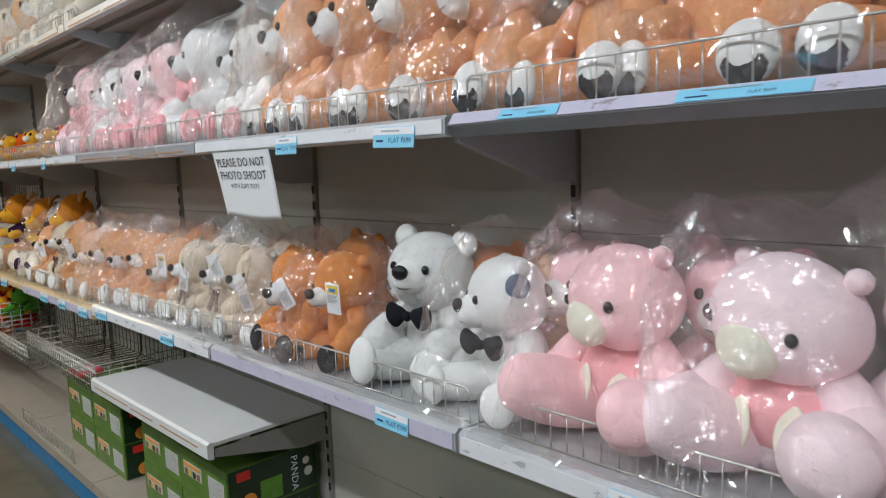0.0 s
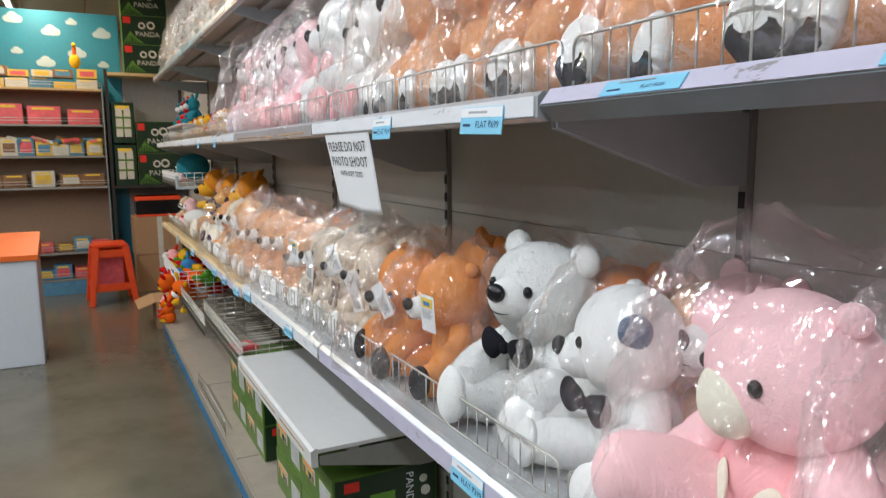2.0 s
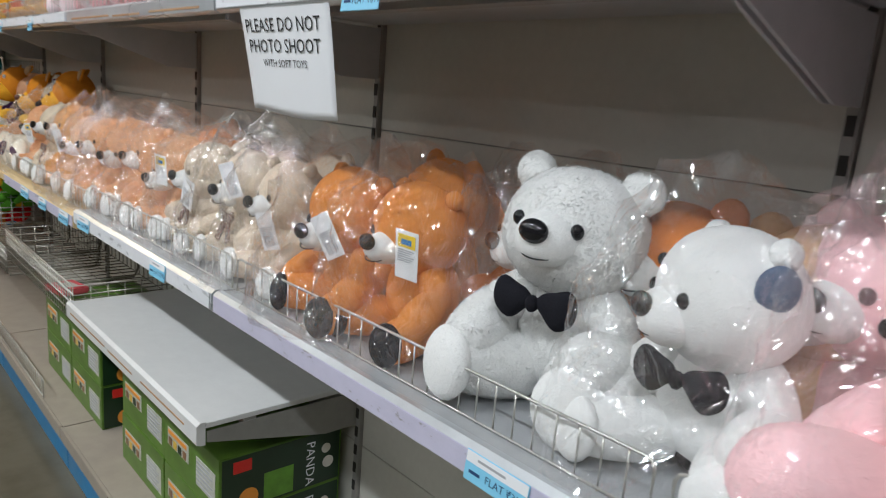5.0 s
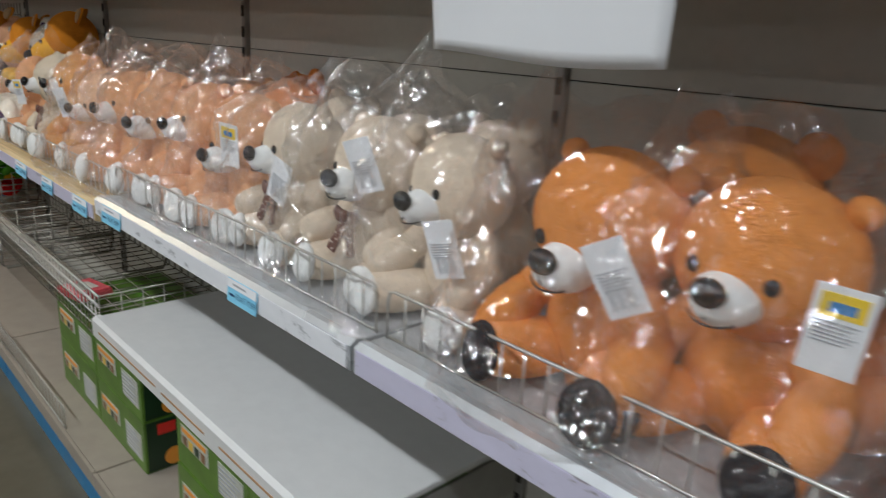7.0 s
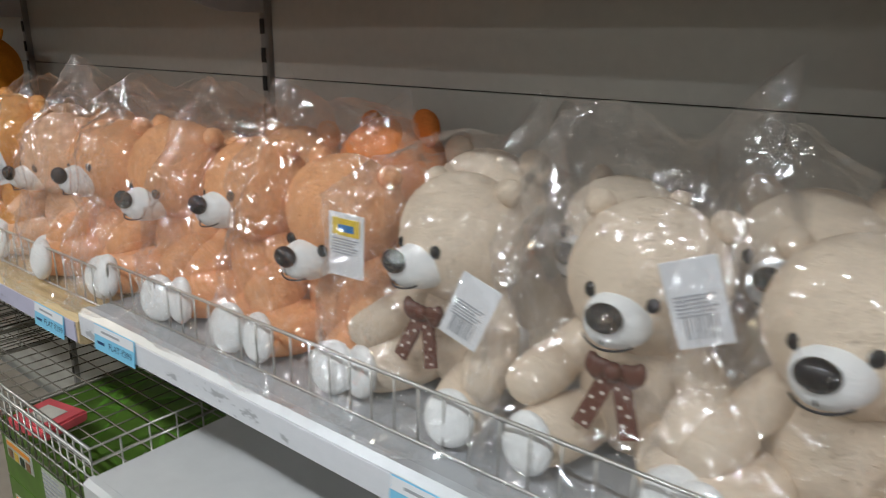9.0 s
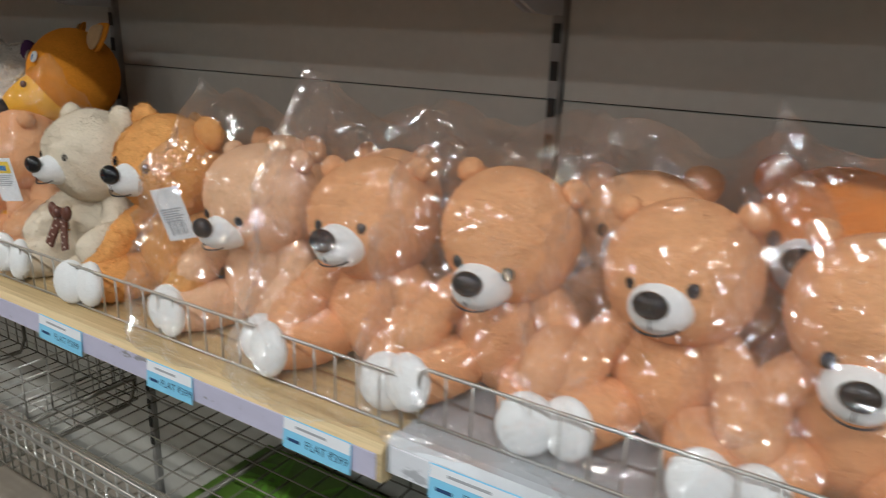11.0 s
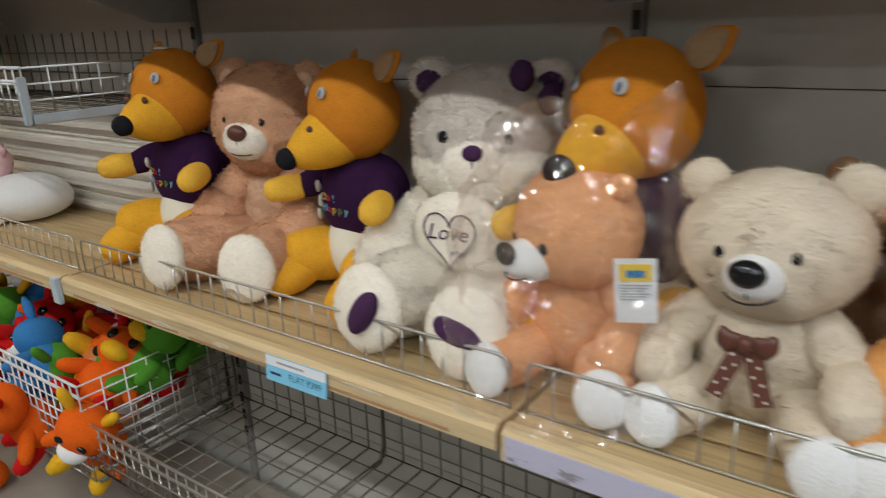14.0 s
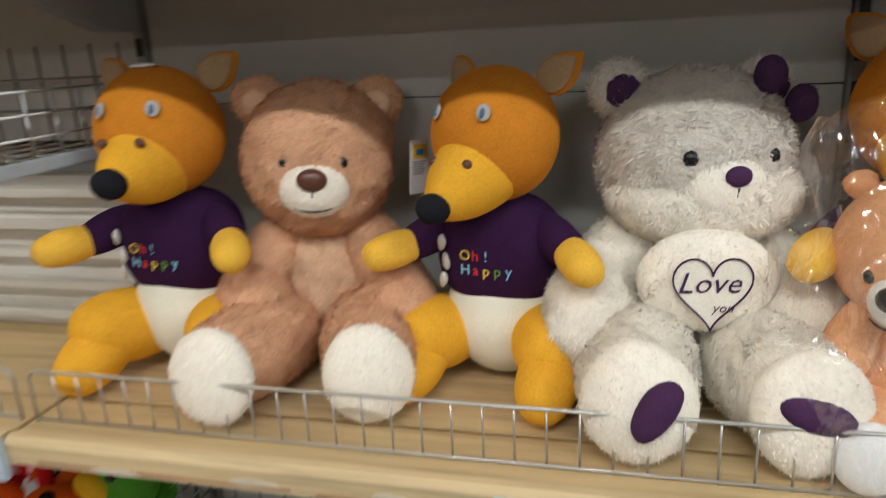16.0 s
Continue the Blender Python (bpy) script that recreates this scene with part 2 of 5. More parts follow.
M = {
    "floor": floor_material(),
    "tan_board": plain("tan_display_board", (0.3, 0.2, 0.13), 0.7),
    "wall": plain("painted_wall", (0.38, 0.36, 0.34), 0.8),
    "ceiling": plain("ceiling_paint", (0.5, 0.45, 0.38), 0.85),
    "panel": plain("back_panel", (0.5, 0.49, 0.44), 0.55, vary=0.06, scale=60),
    "seam": plain("joint_dark", (0.03, 0.028, 0.025), 0.8),
    "post": plain("upright_steel", (0.3, 0.29, 0.27), 0.5, 0.2),
    "shelf_grey": plain("grey_shelf_steel", (0.42, 0.43, 0.44), 0.42, 0.1, vary=0.08),
    "shelf_white": plain("white_shelf_steel", (0.7, 0.7, 0.69), 0.4, vary=0.05),
    "shelf_blue": plain("pale_blue_bracket", (0.5, 0.58, 0.63), 0.45),
    "deck_white": plain("worn_white_deck", (0.35, 0.305, 0.25), 0.5, vary=0.12, scale=18),
    "wood": wood("pale_wood_board", (0.55, 0.405, 0.205)),
    "wood_edge": wood("raw_wood_edge", (0.64, 0.49, 0.27), 0.75),
    "blue_kick": plain("blue_kick_plate", (0.03, 0.2, 0.42), 0.4, vary=0.15),
    "strip_lilac": strip_material("lilac_strip", (0.55, 0.53, 0.66), (0.3, 0.28, 0.3)),
    "strip_white": strip_material("white_strip", (0.76, 0.77, 0.8), (0.45, 0.46, 0.48)),
    "lip_steel": plain("lip_steel", (0.6, 0.62, 0.64), 0.3, 0.5, vary=0.1),
    "wire": plain("zinc_wire", (0.55, 0.54, 0.5), 0.35, 0.7),
    "wire_dark": plain("old_dark_wire", (0.26, 0.24, 0.2), 0.5, 0.5),
    "wire_white": plain("white_coated_wire", (0.72, 0.73, 0.72), 0.4),
    "lip_dark": plain("dull_blue_grey_steel", (0.2, 0.23, 0.25), 0.4, 0.3, vary=0.12),
    "paper_old": plain("old_pale_paper", (0.66, 0.58, 0.44), 0.8, vary=0.2, scale=50),
    "paper": plain("white_paper", (0.84, 0.85, 0.87), 0.7, vary=0.03, scale=8),
    "card_blue": plain("pale_blue_card", (0.26, 0.62, 0.84), 0.4, vary=0.05),
    "ink": plain("black_ink", (0.012, 0.012, 0.014), 0.7),
    "ink_blue": plain("dark_blue_ink", (0.02, 0.06, 0.16), 0.7),
    "film": film("clear_film"),
    "black": plain("gloss_black_plastic", (0.01, 0.01, 0.012), 0.15),
    "black_plush": plush("black_velour", (0.016, 0.016, 0.02), 0.001),
    "white": plush("white_fur", (0.82, 0.82, 0.8), vary=0.08),
    "orange": plush("orange_fur", (0.77, 0.395, 0.19)),
    "fox": plush("deep_orange_fur", (0.7, 0.27, 0.07)),
    "rust": plush("rust_fur", (0.66, 0.22, 0.055)),
    "peach": plush("peach_fur", (0.78, 0.48, 0.29)),
    "honey": plush("honey_fur", (0.8, 0.4, 0.13)),
    "cream": plush("cream_fur", (0.7, 0.585, 0.45), vary=0.15),
    "ivory": plush("ivory_fur", (0.76, 0.66, 0.51), vary=0.08),
    "pink": plush("pink_fur", (0.96, 0.62, 0.64), vary=0.07),
    "pale_pink": plush("pale_pink_fur", (0.96, 0.77, 0.8), vary=0.06),
    "rose": plush("rose_velour", (0.9, 0.44, 0.46), vary=0.08),
    "buttermilk": plush("buttermilk_velour", (0.82, 0.79, 0.65), vary=0.06),
    "brown": plush("rosy_brown_fur", (0.82, 0.48, 0.285), 0.004, 260, 0.18),
    "light_brown": plush("light_rosy_brown_fur", (0.88, 0.59, 0.38), 0.004, 260, 0.15),
    "mustard": plush("mustard_velour", (0.78, 0.4, 0.03), 0.001),
    "caramel": plush("caramel_velour", (0.6, 0.22, 0.02), 0.001),
    "yellow": plush("yellow_velour", (0.86, 0.5, 0.06), 0.001),
    "plum": plush("plum_jersey", (0.035, 0.012, 0.045), 0.001),
    "purple": plush("dark_purple_velour", (0.07, 0.03, 0.08), 0.001),
    "grey_fur": plush("warm_grey_fur", (0.76, 0.69, 0.6), vary=0.12),
    "milk": plush("milky_fur", (0.95, 0.88, 0.75), 0.004, 260, 0.1),
    "tan": plush("tan_fur", (0.66, 0.42, 0.24)),
    "slate": plush("slate_blue_velour", (0.12, 0.16, 0.24)),
    "ribbon": plain("brown_satin_ribbon", (0.12, 0.045, 0.03), 0.35),
    "ribbon_dot": plain("pale_dots", (0.75, 0.68, 0.6), 0.6),
    "red": plush("red_velour", (0.6, 0.015, 0.015), 0.001),
    "teal": plush("teal_velour", (0.04, 0.24, 0.3), 0.001),
    "blue_toy": plush("blue_velour", (0.06, 0.22, 0.5), 0.001),
    "green_toy": plush("green_velour", (0.1, 0.3, 0.03), 0.001),
    "orange_toy": plush("bright_orange_velour", (0.8, 0.13, 0.01), 0.001),
    "yellow_toy": plush("bright_yellow_velour", (0.8, 0.45, 0.02), 0.001),
    "felt": plush("tan_felt", (0.42, 0.28, 0.15), 0.001),
    "eye_grey": plain("grey_white_stitching", (0.42, 0.41, 0.38), 0.7),
    "tag": plain("white_swing_tag", (0.82, 0.82, 0.83), 0.5, vary=0.03),
    "tag_yellow": plain("yellow_patch", (0.85, 0.6, 0.05), 0.5),
    "tag_grey": plain("grey_print", (0.4, 0.41, 0.43), 0.6),
    "box_green": plain("green_carton_print", (0.11, 0.21, 0.028), 0.4, vary=0.45, scale=12),
    "box_dark": plain("dark_green_print", (0.012, 0.035, 0.014), 0.35, vary=0.3, scale=12),
    "box_leaf": plain("leaf_green_print", (0.13, 0.3, 0.03), 0.4, vary=0.3, scale=40),
    "box_orange": plain("orange_badge", (0.85, 0.33, 0.04), 0.4),
    "box_red": plain("red_badge", (0.7, 0.03, 0.02), 0.4),
    "label_grey": plain("dull_label_print", (0.5, 0.5, 0.44), 0.45, vary=0.25, scale=60),
    "carton": plain("brown_cardboard", (0.42, 0.25, 0.13), 0.85, vary=0.1),
    "stool_red": plain("red_orange_plastic", (0.8, 0.08, 0.015), 0.35, vary=0.08),
    "counter_white": plain("white_laminate", (0.66, 0.7, 0.76), 0.4, vary=0.04),
    "counter_orange": plain("orange_laminate", (0.85, 0.16, 0.02), 0.35, vary=0.06),
    "sky_panel": plain("sky_blue_print", (0.03, 0.22, 0.33), 0.6, vary=0.08),
    "cloud": plain("cloud_print", (0.42, 0.52, 0.56), 0.7, vary=0.06),
    "white_gloss": plain("white_plastic", (0.75, 0.75, 0.73), 0.3),
    "lens_dark": plain("dark_lens", (0.01, 0.01, 0.01), 0.1),
    "tube": glowing("tube_glow", (1.0, 0.93, 0.84), 9.0),
    "pack_yellow": plain("yellow_pack", (0.75, 0.5, 0.06), 0.4, vary=0.3, scale=20),
    "pack_pink": plain("pink_pack", (0.72, 0.12, 0.14), 0.4, vary=0.3, scale=20),
    "pack_blue": plain("blue_pack", (0.1, 0.25, 0.4), 0.4, vary=0.3, scale=20),
    "pack_white": plain("white_pack", (0.65, 0.62, 0.55), 0.4, vary=0.2, scale=20),
    "sheet_white": plain("creased_white_sheet", (0.74, 0.7, 0.62), 0.7, vary=0.08, scale=14, relief=0.004),
    "pack_brown": plain("brown_pack", (0.25, 0.13, 0.06), 0.4, vary=0.4, scale=20),
}


# ---- shape helpers ----
def mesh_of(name, verts, faces, mats, smooth=False, slots=None, normals=None):
    me = bpy.data.meshes.new(name)
    me.from_pydata(verts, [], faces)
    for m in mats if isinstance(mats, (list, tuple)) else [mats]:
        me.materials.append(m)
    if smooth:
        me.polygons.foreach_set("use_smooth", [True] * len(me.polygons))
    if slots is not None:
        me.polygons.foreach_set("material_index", slots)
    me.update()
    if normals is not None:
        me.normals_split_custom_set_from_vertices(normals)
    return me


def piece(name, me, parent=None, label="", at=None):
    ob = new(name, me)
    if parent is not None:
        ob.parent = parent
    if at is not None:
        ob.matrix_basis = at
    if label:
        tagged(ob, label)
    return ob


def part(name, bm, mat, parent=None, label="", at=None, smooth=False):
    me = bpy.data.meshes.new(name)
    bm.to_mesh(me)
    bm.free()
    me.materials.append(mat)
    if smooth:
        me.polygons.foreach_set("use_smooth", [True] * len(me.polygons))
    return piece(name, me, parent, label, at)


def box_bm(x0, x1, y0, y1, z0, z1, bevel=0.0, bm=None):
    bm = bm or bmesh.new()
    r = bmesh.ops.create_cube(bm, size=1.0, matrix=Matrix.Translation(((x0 + x1) / 2, (y0 + y1) / 2, (z0 + z1) / 2)) @ Matrix.Diagonal((x1 - x0, y1 - y0, z1 - z0, 1)))
    if bevel:
        es = list({e for v in r["verts"] for e in v.link_edges})
        bmesh.ops.bevel(bm, geom=es, offset=bevel, segments=2, affect="EDGES")
    return bm


def box(name, x0, x1, y0, y1, z0, z1, mat, parent=None, label="", bevel=0.0015):
    return part(name, box_bm(x0, x1, y0, y1, z0, z1, bevel), mat, parent, label)


def profile_run(name, outline, x0, x1, mat, parent=None, label=""):
    """A folded sheet profile in y, z carried along x."""
    n = len(outline)
    vs = [(x0, y, z) for y, z in outline] + [(x1, y, z) for y, z in outline]
    fs = [(i, (i + 1) % n, n + (i + 1) % n, n + i) for i in range(n)] + [tuple(range(n))[::-1], tuple(range(n, 2 * n))]
    return piece(name, mesh_of(name, vs, fs, mat), parent, label)


def rods(name, lines, r, mat, parent=None, label="", sides=6):
    """Straight wires, each with its own ends, welded into one mesh."""
    vs, fs = [], []
    for a, b in lines:
        a, b = Vector(a), Vector(b)
        q = (b - a).to_track_quat("Z", "Y")
        base = len(vs)
        for end in (a, b):
            for i in range(sides):
                w = 2 * math.pi * i / sides
                vs.append(tuple(end + q @ Vector((r * math.cos(w), r * math.sin(w), 0))))
        for i in range(sides):
            j = (i + 1) % sides
            fs.append((base + i, base + j, base + sides + j, base + sides + i))
        fs.append(tuple(base + i for i in range(sides))[::-1])
        fs.append(tuple(base + sides + i for i in range(sides)))
    return piece(name, mesh_of(name, vs, fs, mat, True), parent, label)


def tube_path(name, pts, r, mat, parent=None, label="", sides=6):
    """A bent wire through points."""
    vs, fs = [], []
    pts = [Vector(p) for p in pts]
    for k, p in enumerate(pts):
        d = pts[min(k + 1, len(pts) - 1)] - pts[max(k - 1, 0)]
        q = d.to_track_quat("Z", "Y")
        for i in range(sides):
            w = 2 * math.pi * i / sides
            vs.append(tuple(p + q @ Vector((r * math.cos(w), r * math.sin(w), 0))))
    for k in range(len(pts) - 1):
        for i in range(sides):
            j = (i + 1) % sides
            fs.append((k * sides + i, k * sides + j, (k + 1) * sides + j, (k + 1) * sides + i))
    fs += [tuple(range(sides))[::-1], tuple(range(len(vs) - sides, len(vs)))]
    return piece(name, mesh_of(name, vs, fs, mat, True), parent, label)


def lettering(text, size, mat, parent, at, name="lettering", shear=0.0):
    cu = bpy.data.curves.new(name, "FONT")
    cu.body, cu.size, cu.align_x, cu.align_y, cu.shear, cu.resolution_u = text, size, "CENTER", "CENTER", shear, 2
    tmp = bpy.data.objects.new(name, cu)
    me = bpy.data.meshes.new_from_object(tmp)
    bpy.data.objects.remove(tmp)
    me.materials.clear()
    me.materials.append(mat)
    ob = new(name, me)
    ob.parent = parent
    ob.matrix_basis = at
    return ob


def thing(name, at, label, category, group="", kind=""):
    ob = new(name)
    ob.matrix_basis = at
    return tagged(ob, label, category, group, kind)


# ---- soft bodies ----
ICO = {}
for level in (2, 3, 4, 5):
    b0 = bmesh.new()
    bmesh.ops.create_icosphere(b0, subdivisions=level, radius=1.0)
    ICO[level] = (np.array([v.co[:] for v in b0.verts]), [tuple(v.index for v in f.verts) for f in b0.faces])
    b0.free()


def rot_z_to(d):
    return np.array(Vector(d).to_track_quat("Z", "Y").to_matrix())


class Soft:
    """Soft-toy shapes gathered into one mesh: ellipsoids and limbs with lumps and pile."""

    def __init__(self, rng):
        self.v, self.f, self.n, self.rng, self.lay, self.shag = [], [], 0, rng, [], 0.0

    def add(self, v, f, lay=None):
        self.f += [tuple(i + self.n for i in t) for t in f]
        self.v.append(v)
        self.lay.append(np.zeros((len(v), 3)) if lay is None else lay)
        self.n += len(v)

    def lumps(self, u, amount):
        ph = self.rng.uniform(0, 6.28, (6,))
        k = self.rng.uniform(1.6, 4.2, (6, 3)) * self.rng.choice([-1, 1], (6, 3))
        s = sum(np.sin(u @ k[i] + ph[i]) for i in range(6)) / 6
        k = self.rng.uniform(7, 13, (5, 3)) * self.rng.choice([-1, 1], (5, 3))
        s = s + self.shag * sum(np.sin(u @ k[i] + ph[i]) for i in range(5)) / 5
        if self.shag and len(u) > 3000:
            # clumps of long pile with partings between them
            w = u + 0.12 * np.stack([np.sin(u @ k[i] * 1.3 + ph[i]) for i in range(3)], 1)
            for f, g in ((15.0, 1.5), (29.0, 1.0)):
                q = self.rng.normal(0, f, (5, 3))
                s = s + self.shag * g * (1.6 * np.abs(sum(np.sin(w @ q[i] + ph[i]) for i in range(5)) / 2.5) - 0.6)
        return 1 + amount * s[:, None]

    def pile(self, v, f, amount, length):
        """Short tufts standing out of the skin."""
        if amount <= 0:
            return
        tri = np.array(f)
        a, b, c = v[tri[:, 0]], v[tri[:, 1]], v[tri[:, 2]]
        cr = np.cross(b - a, c - a)
        area = np.linalg.norm(cr, axis=1) / 2
        nrm = cr / (2 * area[:, None] + 1e-12)
        count = int(min(24000, area.sum() * 1e4 * amount))
        if count < 4:
            return
        pick = self.rng.choice(len(tri), count, p=area / area.sum())
        w = self.rng.dirichlet((1, 1, 1), count)
        p = w[:, :1] * a[pick] + w[:, 1:2] * b[pick] + w[:, 2:] * c[pick]
        n = nrm[pick]
        flow = self.rng.normal(0, 1.0, (count, 3)) + np.array((0, -0.15, -0.6))
        flow -= n * (flow * n).sum(1)[:, None]
        flow /= np.linalg.norm(flow, axis=1)[:, None] + 1e-9
        side = np.cross(flow, n)
        d = flow * 0.85 + n * self.rng.uniform(0.06, 0.34 + 0.35 * self.shag, (count, 1))
        ln = length * self.rng.uniform(0.6, 1.3, (count, 1))
        wd = length * 0.13
        root = p - n * 0.0004
        out = np.stack([root - side * wd, root + side * wd, root + d * ln], 1).reshape(-1, 3)
        soft = n + self.rng.normal(0, 0.14, (count, 3))
        for f, g in ((95.0, 0.16), (260.0, 0.2)):
            k = self.rng.normal(0, f, (6, 3))
            ph = self.rng.uniform(0, 6.28, 6)
            lie = np.stack([np.sin(p @ k[i] + ph[i]) + np.sin(p @ k[i + 3] + ph[i + 3]) for i in range(3)], 1)
            soft = soft + lie * g * (1 - 0.3 * self.shag)
        soft /= np.linalg.norm(soft, axis=1)[:, None] + 1e-9
        self.add(out, [(3 * i, 3 * i + 1, 3 * i + 2) for i in range(count)], np.repeat(soft, 3, 0))

    def ball(self, c, r, level=3, lump=0.04, pile=0.0, length=0.006, turn=None, square=1.0):
        u, f = ICO[level]
        s = np.sign(u) * np.abs(u) ** square
        v = s * self.lumps(u, lump) * np.array(r)
        if turn is not None:
            v = v @ np.array(Euler([radians(t) for t in turn]).to_matrix()).T
        v = v + np.array(c)
        self.add(v, f)
        self.pile(v, f, pile, length)
        return self

    def limb(self, a, b, ra, rb, level=3, lump=0.04, pile=0.0, length=0.006):
        u, f = ICO[level]
        a, b = np.array(a, float), np.array(b, float)
        d = b - a
        full = np.linalg.norm(d)
        t = np.clip((u[:, 2:] + 0.75) / 1.5, 0, 1)
        rad = ra + (rb - ra) * t
        s = u * self.lumps(u, lump) * rad
        s[:, 2] += (t[:, 0]) * full
        v = s @ rot_z_to(d).T + a
        self.add(v, f)
        self.pile(v, f, pile, length)
        return self

    def put(self, name, mat, parent, label=""):
        return piece(name, mesh_of(name, np.concatenate(self.v).tolist(), self.f, mat, True, None, np.concatenate(self.lay).tolist() if len(self.f) > 3000 else None), parent, label)


def bag(parent, rng, w, d, h, lean=0.0, top=0.16, name="plastic_bag"):
    """A crinkled clear bag pulled over a seated toy, its mouth pinched flat above."""
    nu, nv = 210, 18
    t = np.linspace(0, 1, nv + 1)[:, None] * np.ones((1, nu))
    a = np.ones((nv + 1, 1)) * (np.arange(nu) * 2 * math.pi / nu)[None, :] + np.cumsum(rng.uniform(-5.5, 5.5, (nv + 1, 1)), 0) * 2 * math.pi / nu
    s = np.minimum(1.0, t * (1 + top))
    close = np.clip((t * (1 + top) - 0.8) / (top + 0.2), 0, 1)
    hw = w * (1.0 - 0.16 * s * s) * (1 - 0.14 * close)
    hd = d * (1.0 - 0.36 * s) * (1 - close ** 1.6) + 0.005
    hw[0], hd[0] = hw[0] * 0.8, hd[0] * 0.8
    ca, sa = np.cos(a), np.sin(a)
    x, y = np.sign(ca) * np.abs(ca) ** 0.8, np.sign(sa) * np.abs(sa) ** 0.8
    px, pz = hw * ca * 1.0, t * h * (1 + top)
    py = hd * sa
    crease = np.zeros_like(t)
    for k in range(16):
        wl = rng.uniform(0.022, 0.09)
        dv = rng.normal(0, 1, 3) * np.array((1, 1, 0.8))
        dv /= np.linalg.norm(dv)
        ph = rng.uniform(0, 6.28)
        crease += wl * 0.09 * (np.abs(np.sin(math.pi / wl * (px * dv[0] + py * dv[1] + pz * dv[2]) + ph)) - 0.5)
    crease *= 1 - 0.4 * close
    peak, fold, ph = rng.uniform(-0.6, 0.6), rng.uniform(-0.5, 0.5), rng.uniform(0, 6.28)
    left, right, mid = rng.uniform(0.0, 0.16), rng.uniform(0.0, 0.16), rng.uniform(0.0, 0.05)
    lift = close * h * (mid * np.maximum(-0.4, 1 - 1.6 * np.abs(x - peak)) + left * np.maximum(0, -x) ** 2.5 + right * np.maximum(0, x) ** 2.5) + close * 0.012 * np.sin(5 * x + ph)
    cy = -0.14 * d * (1 - s) + lean * s * h
    vx, vy, vz = (hw + crease) * x, cy + (hd + crease) * y + close * 0.02 * fold * x, np.maximum(0.001, pz + lift + crease * s)
    vs = np.stack([vx, vy, vz], -1).reshape(-1, 3)
    where = sum(np.sin(vs @ rng.normal(0, 38, 3) + rng.uniform(0, 6.28)) for k in range(4))
    rough = np.clip(0.55 * where, 0.05, 1.7)[:, None]
    vs = (vs + rng.normal(0, 0.0007, vs.shape) * rough * (vs[:, 2:] > 0.01)).tolist()
    fs = []
    for r in range(nv):
        for i in range(nu):
            k = (i + 1) % nu
            p, q, u, v = r * nu + i, r * nu + k, (r + 1) * nu + k, (r + 1) * nu + i
            fs += [(p, q, u), (p, u, v)] if (r + i) % 3 else [(p, q, v), (q, u, v)]
    ob = piece(name, mesh_of(name, vs, fs, M["film"], False), parent, "clear crinkled plastic bag")
    ob.visible_shadow = False
    return ob


def bow_loop(parent, sx, c, h, mat, size=1.0):
    """A flared, flattened loop of a bow tie."""
    u, f = ICO[3]
    t = (u[:, 0] + 1) / 2
    v = np.stack([sx * t * 0.17 * h * size, u[:, 1] * (0.02 + 0.03 * t) * h * size, u[:, 2] * (0.25 + 0.9 * t ** 0.8) * 0.085 * h * size + 0.008 * h * np.sin(9 * t)], 1) + np.array(c)
    return piece("bow_loop", mesh_of("bow_loop", v.tolist(), f if sx > 0 else [q[::-1] for q in f], mat, True), parent)


def swing_tag(parent, rng, at, w=0.05, h=0.085, patch=True):
    tag = part("swing_tag", box_bm(-w / 2, w / 2, -0.0006, 0.0006, -h / 2, h / 2, 0.0004), M["tag"], parent, "white card tag with small print", at)
    if patch:
        part("patch", box_bm(-w * 0.38, w * 0.38, -0.0014, -0.0007, h * 0.16, h * 0.42), M["tag_yellow"], tag)
        part("emblem", box_bm(-w * 0.22, w * 0.22, -0.0019, -0.0015, h * 0.22, h * 0.33), M["blue_toy"], tag)
    else:
        for i in range(9):
            x = -w * 0.3 + i * w * 0.07
            part("bar", box_bm(x, x + w * (0.02 + 0.02 * (i % 3 == 0)), -0.0014, -0.0007, -h * 0.4, -h * 0.12), M["tag_grey"], tag)
    for i in range(6):
        z = h * (0.1 - 0.045 * i)
        part("print_line", box_bm(-w * 0.38, w * (0.34 - 0.08 * (i % 3)), -0.0014, -0.0007, z - 0.0008, z + 0.0008), M["tag_grey"], tag)
    return tag


